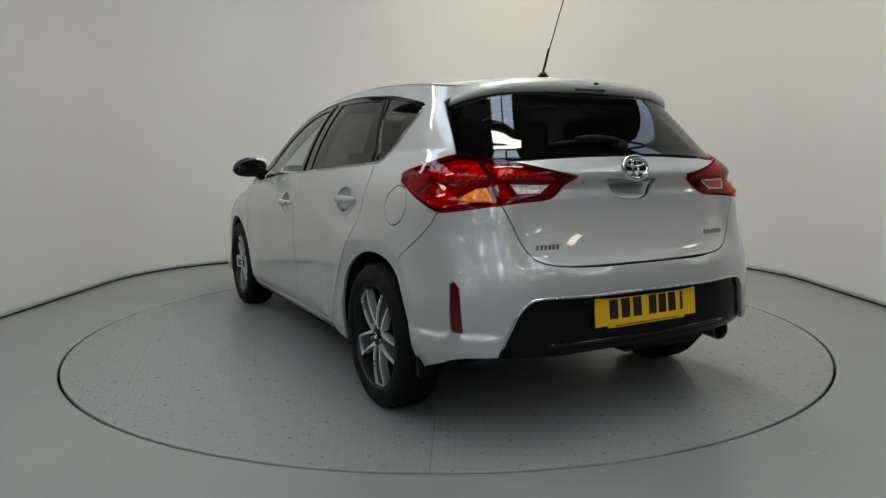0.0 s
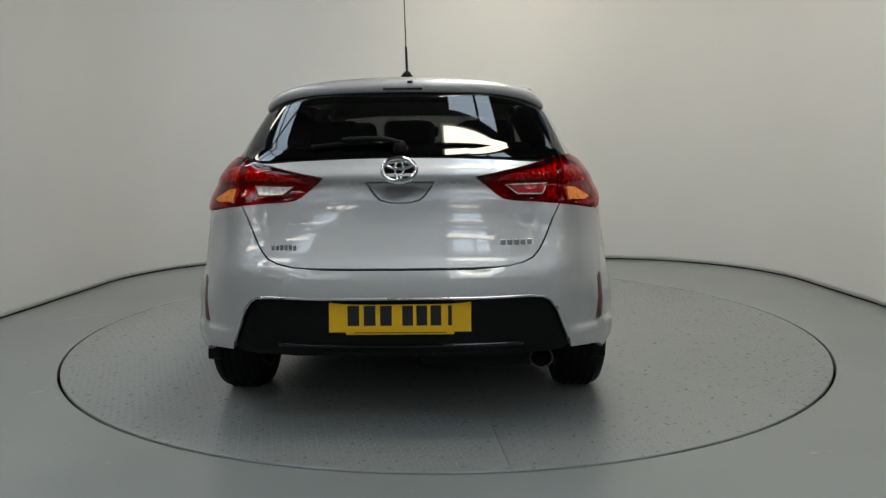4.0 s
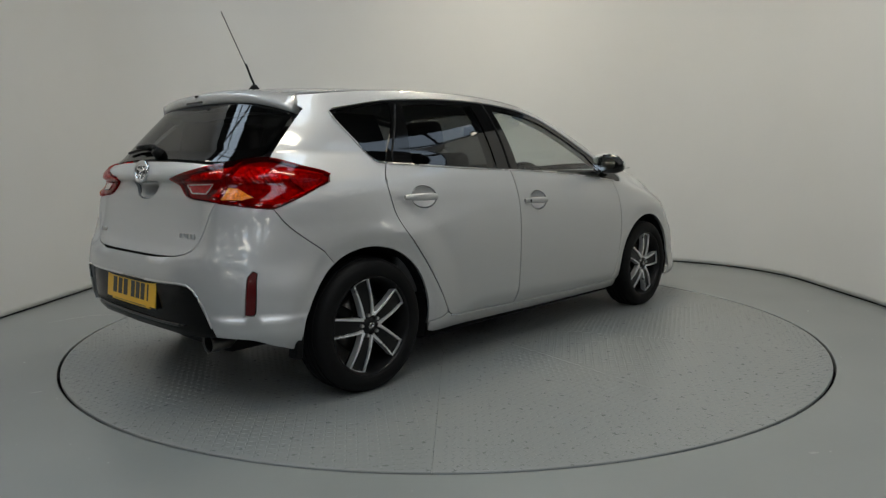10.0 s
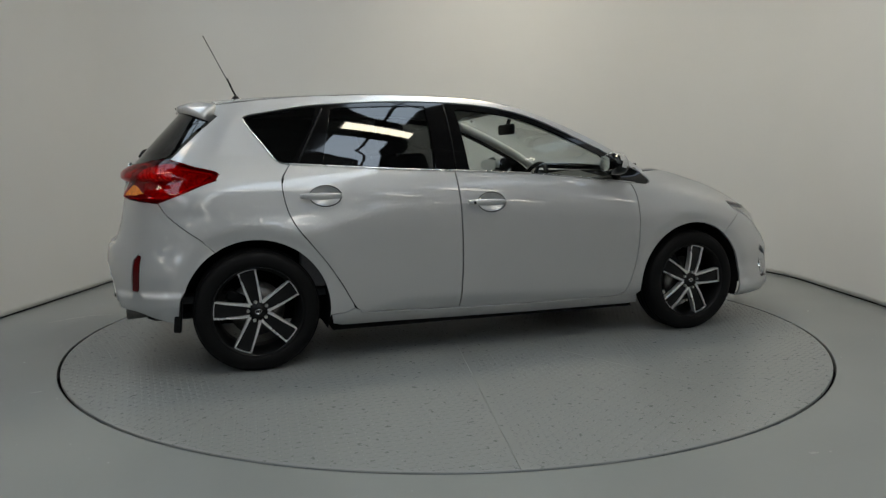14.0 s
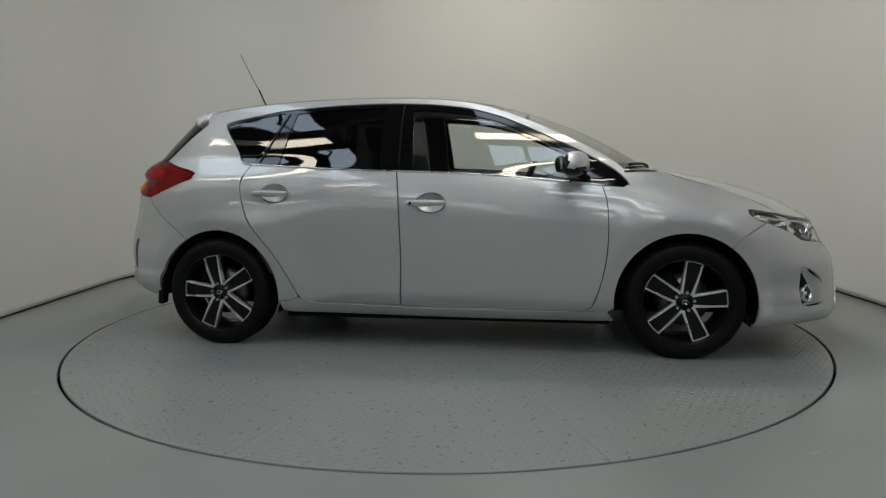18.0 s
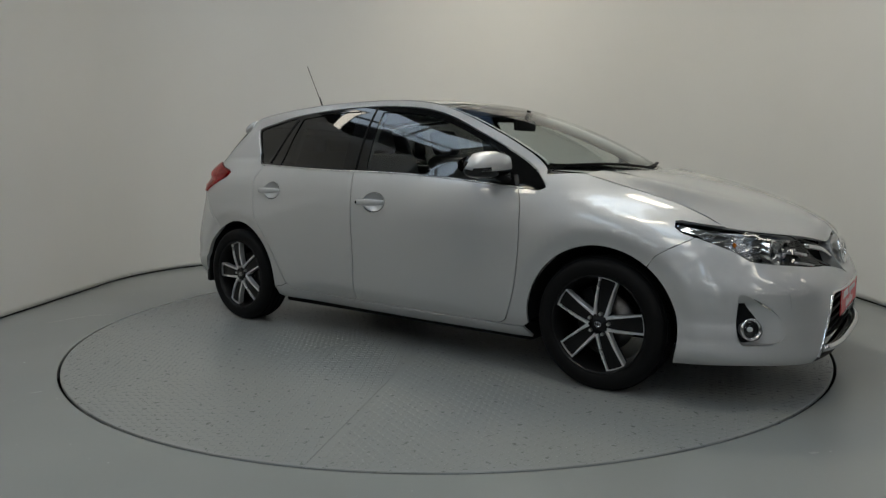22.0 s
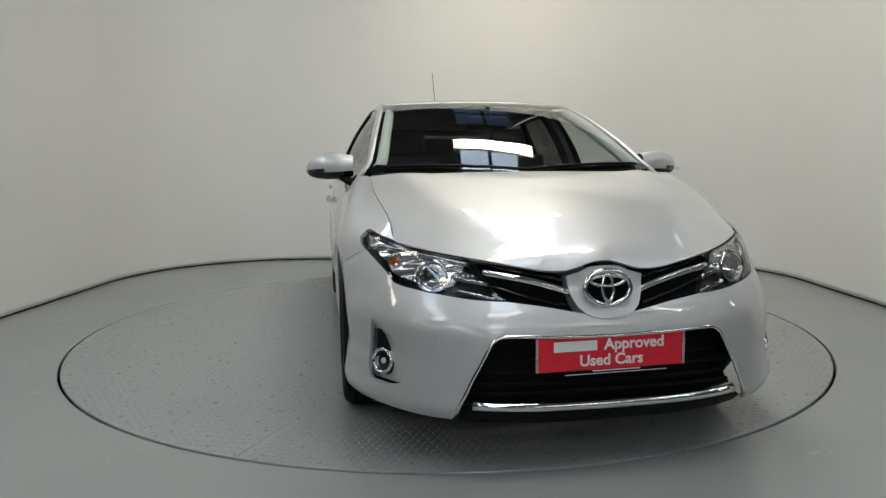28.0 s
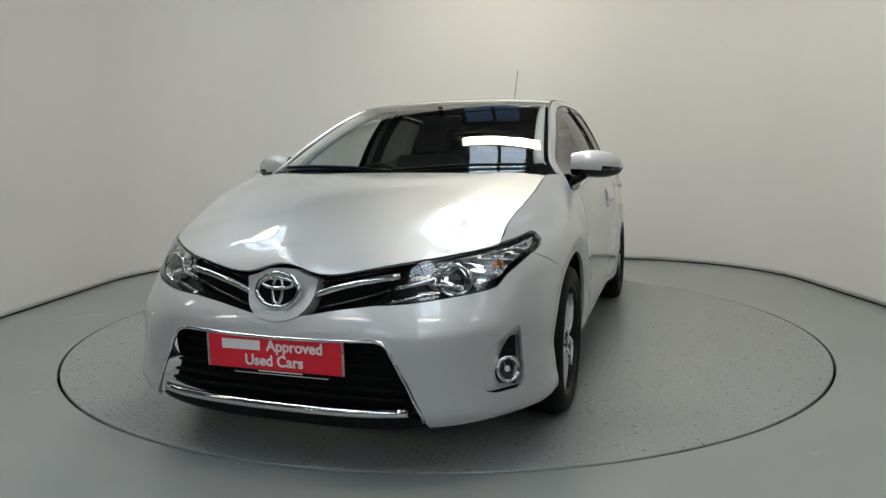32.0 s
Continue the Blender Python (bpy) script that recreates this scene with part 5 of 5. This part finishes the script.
def plates():
    # rear plate: plain bars in place of its characters
    m = Matrix.Translation((-1.946, 0, 0.476)) @ pose(0, 0, 0, 84, 0, -90)
    pl = part("number_plate", box_bm(0, 0, 0, 0.525, 0.113, 0.004, 0.0015), MAT["plate_yellow"], body, "yellow rear number plate with plain dark bars")
    pl.matrix_basis = m
    bars(pl, MAT["ink"], [(-0.172 + i * 0.060, 0.004, 0.043, 0.074) for i in range(3)] + [(0.028 + i * 0.052, 0.004, 0.040 if i < 3 else 0.014, 0.074) for i in range(4)])
    part("plate_holder", box_bm(0, -0.060, -0.004, 0.40, 0.012, 0.012, 0.002), MAT["plate_yellow"], pl, "yellow lower edge of the plate")
    bars(pl, MAT["ink"], [(0.0, -0.0585, 0.34, 0.003)], 0.003)
    part("plate_well", box_bm(0, 0, -0.006, 0.535, 0.125, 0.008, 0.002), MAT["black_gloss"], pl, "gloss black plate well")
    # front sign
    m = Matrix.Translation((2.262, 0, 0.408)) @ pose(0, 0, 0, 90, 0, 90) @ pose(0, 0, 0, 0, 0, 0.5)
    sg = part("sign_plate", box_bm(0, 0, 0, 0.525, 0.114, 0.004, 0.0015), MAT["sign_red"], body, "red sign plate with white words over the front number plate")
    sg.matrix_basis = m
    text_mesh("sign_text", "Approved", 0.0525, MAT["white"], sg, Matrix.Translation((0.080, 0.026, 0.0025)), "white words")
    text_mesh("sign_text", "Used Cars", 0.0525, MAT["white"], sg, Matrix.Translation((0.0, -0.026, 0.0025)), "white words")
    bars(sg, MAT["white"], [(-0.126, 0.026, 0.150, 0.034)], name="word_bar")
    bars(sg, MAT["satin"], [(-0.258, 0, 0.008, 0.112), (0.258, 0, 0.008, 0.112)], name="sign_edge")
    part("plate_frame", box_bm(0.02, -0.062, -0.006, 0.36, 0.022, 0.006, 0.002), MAT["black"], sg, "black plate frame under the sign")
    bars(sg, MAT["white"], [(0.02, -0.0715, 0.36, 0.0022), (0.02, -0.0625, 0.17, 0.004)], z=-0.002, name="frame_line")
    # small chrome lettering on the tailgate, as plain bars
    for y0, z0, w, k in ((0.485, 0.727, 0.100, 6), (-0.497, 0.742, 0.125, 5)):
        for i in range(k):
            y = y0 - (i + 0.5) * w / k * (1 if y0 > 0 else -1)
            u, z = B(abs(y), z0)
            p = on_skin([(u, z)], 0.002)[0]
            part("letter_bar", box_bm(p[0], y, z0, 0.004, w / k * 0.72, 0.020, 0.001), MAT["satin"], body, "small chrome tailgate letter as a plain bar")


plates()


# ---------- wheels ----------
def wheel_parts(wh):
    """A wheel about the y axis, its face to -y."""
    def spun(name, prof, mat, label="", n=56):
        ob = lathe(name, prof, mat, wh, None, label, n)
        ob.matrix_basis = pose(0, 0, 0, 90, 0, 0)
        return ob
    # profile (radius, depth towards the face)
    spun("tyre", [(0.219, -0.095), (0.228, -0.100), (0.258, -0.103), (0.29, -0.094), (0.303, -0.078), (0.3085, -0.05), (0.3095, 0.0), (0.3085, 0.05), (0.303, 0.078), (0.292, 0.093),
                  (0.275, 0.101), (0.256, 0.1025), (0.240, 0.099), (0.2305, 0.095), (0.227, 0.088), (0.219, 0.085)], MAT["rubber"], "black road tyre", 72)
    for d in (-0.052, -0.018, 0.018, 0.052):
        tube("tyre_groove", [(0.3098 * math.cos(2 * math.pi * i / 60), d, 0.3098 * math.sin(2 * math.pi * i / 60)) for i in range(60)], 0.0035, MAT["dark"], wh, closed=True, sides=5)
    spun("rim", [(0.2275, 0.090), (0.2250, 0.0945), (0.2225, 0.0935), (0.2180, 0.084), (0.209, 0.050), (0.199, 0.0), (0.199, -0.09), (0.219, -0.096)], MAT["rim_dark"], "dark grey rim barrel")
    spun("brake_disc", [(0.05, 0.0), (0.138, 0.0), (0.138, -0.022), (0.05, -0.022)], MAT["disc"], "steel brake disc")
    part("caliper", box_bm(-0.085, 0.008, 0.085, 0.10, 0.05, 0.06, 0.012, pose(0, 0, 0, 0, 45, 0)), MAT["black"], wh, "black brake caliper")
    spun("hub", [(0.0, 0.078), (0.020, 0.079), (0.0285, 0.076), (0.031, 0.070), (0.060, 0.066), (0.066, 0.05), (0.07, 0.02)], MAT["rim_dark"], "dark hub")
    bm = bmesh.new()
    bmesh.ops.create_circle(bm, cap_ends=True, segments=24, radius=0.021, matrix=pose(0, -0.0802, 0, 90, 0, 0))
    part("hub_cap", bm, MAT["rim_dark"], wh, "dark hub cap with a small bright oval")
    tube("hub_badge", [(0.015 * math.cos(2 * math.pi * i / 24), -0.081, 0.011 * math.sin(2 * math.pi * i / 24)) for i in range(24)], 0.0022, MAT["chrome"], wh, closed=True, sides=6)
    tube("hub_badge", [(0.005 * math.cos(2 * math.pi * i / 24), -0.081, 0.010 * math.sin(2 * math.pi * i / 24)) for i in range(24)], 0.0018, MAT["chrome"], wh, closed=True, sides=6)
    for k in range(5):
        a = radians(90 + 72 * k)
        # the wide dark arm: from the hub to the rim, a shallow trough
        def arm(u, w, d):
            return (u * math.cos(a) - w * math.sin(a), -d, u * math.sin(a) + w * math.cos(a))

        def face_y(u):
            return 0.066 + 0.012 * math.sin(math.pi * min(1, u / 0.2)) + 0.010 * u / 0.2
        us = np.linspace(0.040, 0.2155, 9)

        def halfw(u):
            return 0.032 + 0.0120 * (u - 0.04) / 0.176
        v, f = [], []
        for u in us:
            hw, d = halfw(u), face_y(u)
            for w, dd in ((-hw, d - 0.05), (-hw + 0.002, d - 0.010), (hw - 0.002, d - 0.010), (hw, d - 0.05)):
                v.append(arm(u, w, dd))
        for i in range(len(us) - 1):
            for j in range(3):
                f.append((i * 4 + j, i * 4 + j + 1, i * 4 + 5 + j, i * 4 + 4 + j))
        f.append((0, 1, 2, 3))
        n = (len(us) - 1) * 4
        f.append((n + 3, n + 2, n + 1, n))
        sp = obj("spoke", v, f, MAT["rim_dark"], wh, "wide dark spoke with machined edges", smooth=False)
        # bright edges along both sides and across the end
        for sg in (1, -1):
            v, f = [], []
            for i, u in enumerate(us):
                hw, d = halfw(u), face_y(u)
                t = i / (len(us) - 1)
                wd = 0.0135 - 0.0080 * t ** 0.5
                for w, dd in ((hw + 0.002, d - 0.035), (hw + 0.002, d - 0.001), (hw + 0.001, d), (hw - wd, d), (hw - wd - 0.001, d - 0.012)):
                    v.append(arm(u, sg * w, dd))
            for i in range(len(us) - 1):
                for j in range(4):
                    q = (i * 5 + j, i * 5 + j + 1, i * 5 + 6 + j, i * 5 + 5 + j)
                    f.append(q if sg < 0 else q[::-1])
            obj("machined_edge", v, f, MAT["rim_bright"], sp, "bright machined edge", smooth=False)
        v, f = [], []
        hw, d = halfw(0.2155), face_y(0.2155)
        for i, w in enumerate(np.linspace(-hw - 0.002, hw + 0.002, 7)):
            sag = -w * w / (2 * 0.217)
            for u, dd in ((0.2175 + sag, d - 0.02), (0.2175 + sag, d + 0.0002), (0.2125 + sag, d + 0.0002), (0.212 + sag, d - 0.012)):
                v.append(arm(u, w, dd))
            if i:
                for j in range(3):
                    f.append((i * 4 + j, i * 4 + j + 1, i * 4 - 3 + j, i * 4 - 4 + j))
        obj("machined_edge", v, f, MAT["rim_bright"], sp, "bright machined edge", smooth=False)
        b = radians(90 + 72 * k)
        bm = bmesh.new()
        bmesh.ops.create_cone(bm, cap_ends=True, segments=10, radius1=0.0095, radius2=0.0075, depth=0.022,
                              matrix=Matrix.Translation((0.049 * math.cos(b), -0.070, 0.049 * math.sin(b))) @ pose(0, 0, 0, 90, 0, 0))
        part("wheel_nut", bm, MAT["satin"], wh, "steel wheel nut")


def wheels():
    first = new("wheel")
    first.parent = car
    tagged(first, label="sixteen-inch alloy wheel with five twin-edged spokes")
    wheel_parts(first)
    yw = 0.765
    spin = {(0, -1): -12.0, (1, -1): 13.4, (0, 1): 20.0, (1, 1): -30.0}
    for i, wx in enumerate(WHEEL_X):
        for s in (-1, 1):
            w = first if (i, s) == (0, -1) else copy_thing(first, Matrix())
            w.parent = car
            w.matrix_basis = Matrix.Translation((wx, s * yw, 0.3065)) @ pose(0, 0, 0, 0, 0, 180 if s > 0 else 0) @ pose(0, 0, 0, 0, -spin[(i, s)], 0)
            # arch liner
            v, f = [], []
            n = 26
            for k in range(n + 1):
                a = radians(-18 + 202 * k / n)
                for r, y in ((R_ARCH + 0.004, 0.835), (R_ARCH + 0.004, 0.60), (0.05, 0.60)):
                    v.append((wx + r * math.cos(a), s * y, WHEEL_Z + r * math.sin(a)))
                if k:
                    f += [(3 * k - 3, 3 * k - 2, 3 * k + 1, 3 * k), (3 * k - 2, 3 * k - 1, 3 * k + 2, 3 * k + 1)]
            obj("arch_liner", v, f, MAT["dark"], car, "black wheel arch liner")
            # mud flaps
            x = wx - 0.335 if i == 1 else wx - 0.345
            if i == 1:
                part("mud_flap", box_bm(x - 0.042, s * 0.805, 0.300, 0.036, 0.060, 0.15, 0.008, pose(0, 0, 0, 0, 6, 0)), MAT["black"], car, "black rear mud flap")
            else:
                part("mud_flap", box_bm(wx + 0.350, s * 0.67, 0.190, 0.012, 0.20, 0.05, 0.004, pose(0, 0, 0, 0, 12, 0)), MAT["black"], car, "black deflector ahead of the wheel")


wheels()


# ---------- underside, exhaust ----------
def underside():
    part("floor_pan", box_bm(0.10, 0, 0.240, 3.1, 1.10, 0.10, 0.02), MAT["dark"], car, "dark underbody pan")
    part("side_member", box_bm(0.08, 0.635, 0.203, 1.84, 0.27, 0.09, 0.01), MAT["dark"], car, "dark underbody side")
    part("side_member", box_bm(0.08, -0.635, 0.203, 1.84, 0.27, 0.09, 0.01), MAT["dark"], car, "dark underbody side")
    part("rear_beam", box_bm(-1.222, 0, 0.26, 0.10, 1.3, 0.09, 0.02), MAT["dark"], car, "rear axle beam")
    part("silencer", box_bm(-1.62, -0.30, 0.29, 0.32, 0.50, 0.13, 0.05), MAT["black"], car, "exhaust silencer box")
    ex = tube("exhaust", [(-1.65, -0.50, 0.295), (-1.75, -0.53, 0.296), (-1.775, -0.534, 0.297)], 0.027, MAT["pipe"], car, "steel exhaust tailpipe", sides=20)
    lathe("exhaust_tip", [(0.027, -0.11), (0.038, -0.09), (0.041, 0.0), (0.0395, 0.003), (0.0365, 0.001), (0.036, -0.006)], MAT["pipe"], ex,
          Matrix.Translation((-1.856, -0.534, 0.292)) @ pose(0, 0, 0, 0, -92, 0) @ Matrix.Diagonal((1, 1.12, 1, 1)), "satin steel tailpipe end")
    lathe("exhaust_bore", [(0.0361, -0.005), (0.034, -0.07), (0.0, -0.07)], MAT["dark"], ex,
          Matrix.Translation((-1.856, -0.534, 0.292)) @ pose(0, 0, 0, 0, -92, 0) @ Matrix.Diagonal((1, 1.12, 1, 1)), "dark bore inside the tailpipe end")


underside()


# ---------- cabin ----------
def soft_box(name, sx, sy, sz, m, mat, parent, label="", bev=0.04):
    b = box_bm(0, 0, 0, sx, sy, sz)
    bmesh.ops.bevel(b, geom=list(b.edges), offset=min(bev, 0.45 * min(sx, sy, sz)), segments=4, affect='EDGES', profile=0.5)
    ob = part(name, b, mat, parent, label, smooth=True)
    ob.matrix_basis = m
    return ob


def seat(x, y):
    st = soft_box("front_seat", 0.50, 0.50, 0.16, Matrix.Translation((x, y, 0.50)) @ pose(0, 0, 0, 0, -8, 0), MAT["cloth"], car, "dark cloth front seat with a head restraint")
    for nm, dims, at in (("backrest", (0.13, 0.48, 0.62), (-0.30, 0, 0.34)), ("headrest", (0.09, 0.26, 0.18), (-0.40, 0, 0.75))):
        soft_box(nm, *dims, Matrix.Translation(at) @ pose(0, 0, 0, 0, -10 if nm == "backrest" else -8, 0), MAT["cloth"], st)
    for dy in (-0.05, 0.05):
        tube("headrest_post", [(-0.37, dy, 0.60), (-0.395, dy, 0.70)], 0.006, MAT["satin"], st)


def cabin():
    seat(0.12, 0.36)
    seat(0.12, -0.36)
    bench = soft_box("rear_bench", 0.48, 1.22, 0.18, Matrix.Translation((-0.72, 0, 0.52)), MAT["cloth"], car, "dark cloth rear bench")
    soft_box("bench_back", 0.14, 1.20, 0.60, Matrix.Translation((-0.30, 0, 0.32)) @ pose(0, 0, 0, 0, -16, 0), MAT["cloth"], bench)
    for y in (-0.36, 0, 0.36):
        soft_box("headrest", 0.08, 0.24, 0.14, Matrix.Translation((-0.40, y, 0.65)), MAT["cloth"], bench)
    # dashboard
    v, f = [], []
    sec = [(0.62, 0.62), (0.60, 0.80), (0.63, 0.90), (0.70, 0.945), (0.85, 0.955), (1.02, 0.95), (1.18, 0.935), (1.22, 0.86)]
    ys = np.linspace(-0.70, 0.70, 29)
    for y in ys:
        k = 0.035 * math.exp(-((y + 0.36) / 0.16) ** 2)
        for i, (x, z) in enumerate(sec):
            v.append((x - 0.12 * (y / 0.7) ** 2 * (1 if x > 0.9 else 0.2), y, z + (k if i in (2, 3, 4) else 0)))
    w = len(sec)
    for j in range(len(ys) - 1):
        for i in range(w - 1):
            f.append((j * w + i, (j + 1) * w + i, (j + 1) * w + i + 1, j * w + i + 1))
    obj("dashboard", v, f, MAT["dash"], car, "dark grey dashboard")
    m = Matrix.Translation((0.50, -0.36, 0.865)) @ pose(0, 0, 0, 0, -65, 0)
    sw = tube("steering_wheel", [(0.185 * math.cos(2 * math.pi * i / 40), 0.185 * math.sin(2 * math.pi * i / 40), 0) for i in range(40)], 0.015, MAT["black"], car, "black steering wheel", closed=True, sides=10)
    sw.matrix_basis = m
    soft_box("wheel_boss", 0.12, 0.15, 0.05, Matrix.Translation((0, 0, 0.02)), MAT["black"], sw, bev=0.02)
    for a in (0, 180, 270):
        soft_box("wheel_spoke", 0.09, 0.035, 0.014, pose(0, 0, 0, 0, 0, a + 90) @ Matrix.Translation((0.115, 0, 0.005)), MAT["black"], sw, bev=0.006)
    mir = soft_box("rear_view_mirror", 0.03, 0.23, 0.07, Matrix.Translation((0.50, 0, 1.265)), MAT["black"], car, "black rear view mirror", bev=0.014)
    tube("mirror_stalk", [(0.01, 0, 0.03), (0.03, 0, 0.085)], 0.014, MAT["black"], mir)
    # headlining and pillar trims
    v, f = [], []
    xs, ws = np.linspace(0.30, -1.38, 20), np.linspace(-0.97, 0.97, 21)
    for x in xs:
        for t in ws:
            y = t * float(rail_y(x))
            p = roof_lift(np.array(x), np.array(y))
            v.append((p[0], p[1], p[2] - 0.035))
    for j in range(len(xs) - 1):
        for i in range(len(ws) - 1):
            f.append((j * 21 + i, j * 21 + i + 1, (j + 1) * 21 + i + 1, (j + 1) * 21 + i))
    obj("headlining", v, f, MAT["liner"], car, "pale grey headlining")
    for s in (1, -1):
        tube("pillar_trim", [(x, s * (float(half_width(x, float(PILLAR_Z(x)) - 0.03)) - 0.065), float(PILLAR_Z(x)) - 0.035) for x in np.linspace(0.25, 1.02, 14)], 0.032, MAT["liner"], car, "grey inner windscreen pillar trim")
        v = [(x, s * (float(half_width(-0.18, z)) - d), z) for z in np.linspace(0.95, 1.37, 8) for x, d in ((-0.255, 0.035), (-0.255, 0.075), (-0.11, 0.075), (-0.11, 0.035))]
        obj("pillar_trim", v, [(4 * i + a, 4 * i + (a + 1) % 4, 4 * i + 4 + (a + 1) % 4, 4 * i + 4 + a) for i in range(7) for a in range(4)], MAT["dash"], car, "dark inner door pillar trim", smooth=False)
        soft_box("door_card", 1.9, 0.05, 0.55, Matrix.Translation((-0.05, s * 0.765, 0.68)), MAT["dash"], car, "dark inner door card", bev=0.015)
        soft_box("quarter_trim", 0.50, 0.04, 0.27, Matrix.Translation((-1.14, s * 0.570, 1.16)) @ pose(0, 0, 0, 28 * s, 0, 0), MAT["dash"], car, "dark inner quarter trim", bev=0.015)
    for s in (1, -1):
        soft_box("luggage_side_trim", 0.46, 0.03, 0.40, Matrix.Translation((-1.44, s * 0.545, 0.89)), MAT["dash"], car, "dark inner luggage side trim", bev=0.01)
    soft_box("parcel_shelf", 0.55, 1.1, 0.02, Matrix.Translation((-1.42, 0, 0.985)), MAT["dash"], car, "dark parcel shelf", bev=0.008)
    soft_box("cabin_floor", 2.6, 1.4, 0.04, Matrix.Translation((-0.3, 0, 0.36)), MAT["dash"], car, "dark cabin floor", bev=0.01)


cabin()


# ---------- the turntable ----------
def deck_paint():
    """Grey floor paint over steel plate, with faint broad stains."""
    m, nt, p = nodes_of("turntable_paint")
    n, n2 = noise_node(nt, 0.7, 2), noise_node(nt, 30.0, 3, 0.6)
    c1 = ramp(nt, n.outputs[0], [(0.3, (0.225, 0.239, 0.235)), (0.7, (0.229, 0.242, 0.237))])
    c2 = ramp(nt, n2.outputs[0], [(0.2, grey(0.99)), (0.7, grey(1.0))])
    mx = nt.nodes.new("ShaderNodeMixRGB")
    mx.blend_type = 'MULTIPLY'
    mx.inputs[0].default_value = 1.0
    link(nt, c1.outputs[0], mx.inputs[1])
    link(nt, c2.outputs[0], mx.inputs[2])
    link(nt, mx.outputs[0], p.inputs["Base Color"])
    link(nt, ramp(nt, n2.outputs[0], [(0.2, grey(0.27)), (0.8, grey(0.285))]).outputs[0], p.inputs["Roughness"])
    return m


MAT["deck"] = deck_paint()


def turntable():
    tt = new("turntable")
    tagged(tt, label="round steel turntable of grey painted chequer plate, flush with the floor", category="turntable")
    TURNING.append((tt, Matrix()))
    n = 20
    a0, a1 = radians(0.02), radians(36 - 0.02)
    r1 = R_TABLE - 0.0065
    v, f = [], []
    rs = [0.34, 0.9, 1.5, 2.0, r1 - 0.003, r1]
    for r in rs:
        for i in range(n + 1):
            a = a0 + (a1 - a0) * i / n
            d = 0.0009 / r
            a = min(max(a, d), radians(36) - d)
            v.append((r * math.cos(a), r * math.sin(a), 0.0 if r < r1 else -0.003))
    w = n + 1
    for j in range(len(rs) - 1):
        for i in range(n):
            f.append((j * w + i, (j + 1) * w + i, (j + 1) * w + i + 1, j * w + i + 1))
    # rim downwards
    k = len(v)
    loop = [i for i in range(w)] + [j * w + n for j in range(1, len(rs))] + [(len(rs) - 1) * w + i for i in range(n - 1, -1, -1)] + [j * w for j in range(len(rs) - 2, 0, -1)]
    v += [(v[i][0], v[i][1], -0.012) for i in loop]
    for i in range(len(loop)):
        j = (i + 1) % len(loop)
        f.append((loop[i], loop[j], k + j, k + i))
    me = bpy.data.meshes.new("deck_plate")
    me.from_pydata(v, [], f)
    me.materials.append(MAT["deck"])
    for s in range(10):
        ob = new("deck_plate", me)
        ob.parent = tt
        ob.matrix_basis = pose(0, 0, 0, 0, 0, 6 + 36 * s)
    # raised tread lozenges, in turn this way and that, on each plate
    v, f = [], []
    p = 0.029
    n = int(r1 / p) + 1
    for i in range(n):
        for j in range(n):
            x, y = (i + 0.5) * p, (j + 0.5) * p
            r, a = math.hypot(x, y), math.atan2(y, x)
            if not 0.36 < r < r1 - 0.02 or a * r < 0.02 or (radians(36) - a) * r < 0.02:
                continue
            d = radians(45 if (i + j) % 2 else -45)
            c, q = math.cos(d), math.sin(d)
            k = len(v)
            for l, w, z in ((-0.0135, 0, 0), (0, -0.0052, 0), (0.0135, 0, 0), (0, 0.0052, 0), (-0.0085, 0, 0.0011), (0, -0.0028, 0.0011), (0.0085, 0, 0.0011), (0, 0.0028, 0.0011)):
                v.append((x + l * c - w * q, y + l * q + w * c, z))
            f += [(k + a, k + (a + 1) % 4, k + 4 + (a + 1) % 4, k + 4 + a) for a in range(4)] + [(k + 4, k + 5, k + 6, k + 7)]
    tm = bpy.data.meshes.new("tread")
    tm.from_pydata(v, [], f)
    tm.materials.append(MAT["deck"])
    for s in range(10):
        ob = new("tread", tm)
        ob.parent = tt
        ob.matrix_basis = pose(0, 0, 0, 0, 0, 6 + 36 * s)
        tagged(ob, kind="stuff")
    m = 48
    bm = bmesh.new()
    bmesh.ops.create_cone(bm, cap_ends=True, segments=m, radius1=0.337, radius2=0.337, depth=0.012, matrix=Matrix.Translation((0, 0, -0.006)))
    part("centre_plate", bm, MAT["deck"], tt)
    bm = bmesh.new()
    bmesh.ops.create_cone(bm, cap_ends=True, segments=96, radius1=2.19, radius2=2.19, depth=0.03, matrix=Matrix.Translation((0, 0, -0.03)))
    part("frame", bm, MAT["dark"], tt, "dark steel frame below the plates")


turntable()


build_hall()


def motions():
    for thing, offset in TURNING:
        rows = []
        for t, a in TURN:
            rows.append((t, pose(0, 0, 0, 0, 0, a) @ offset))
        walk(thing, rows)


motions()
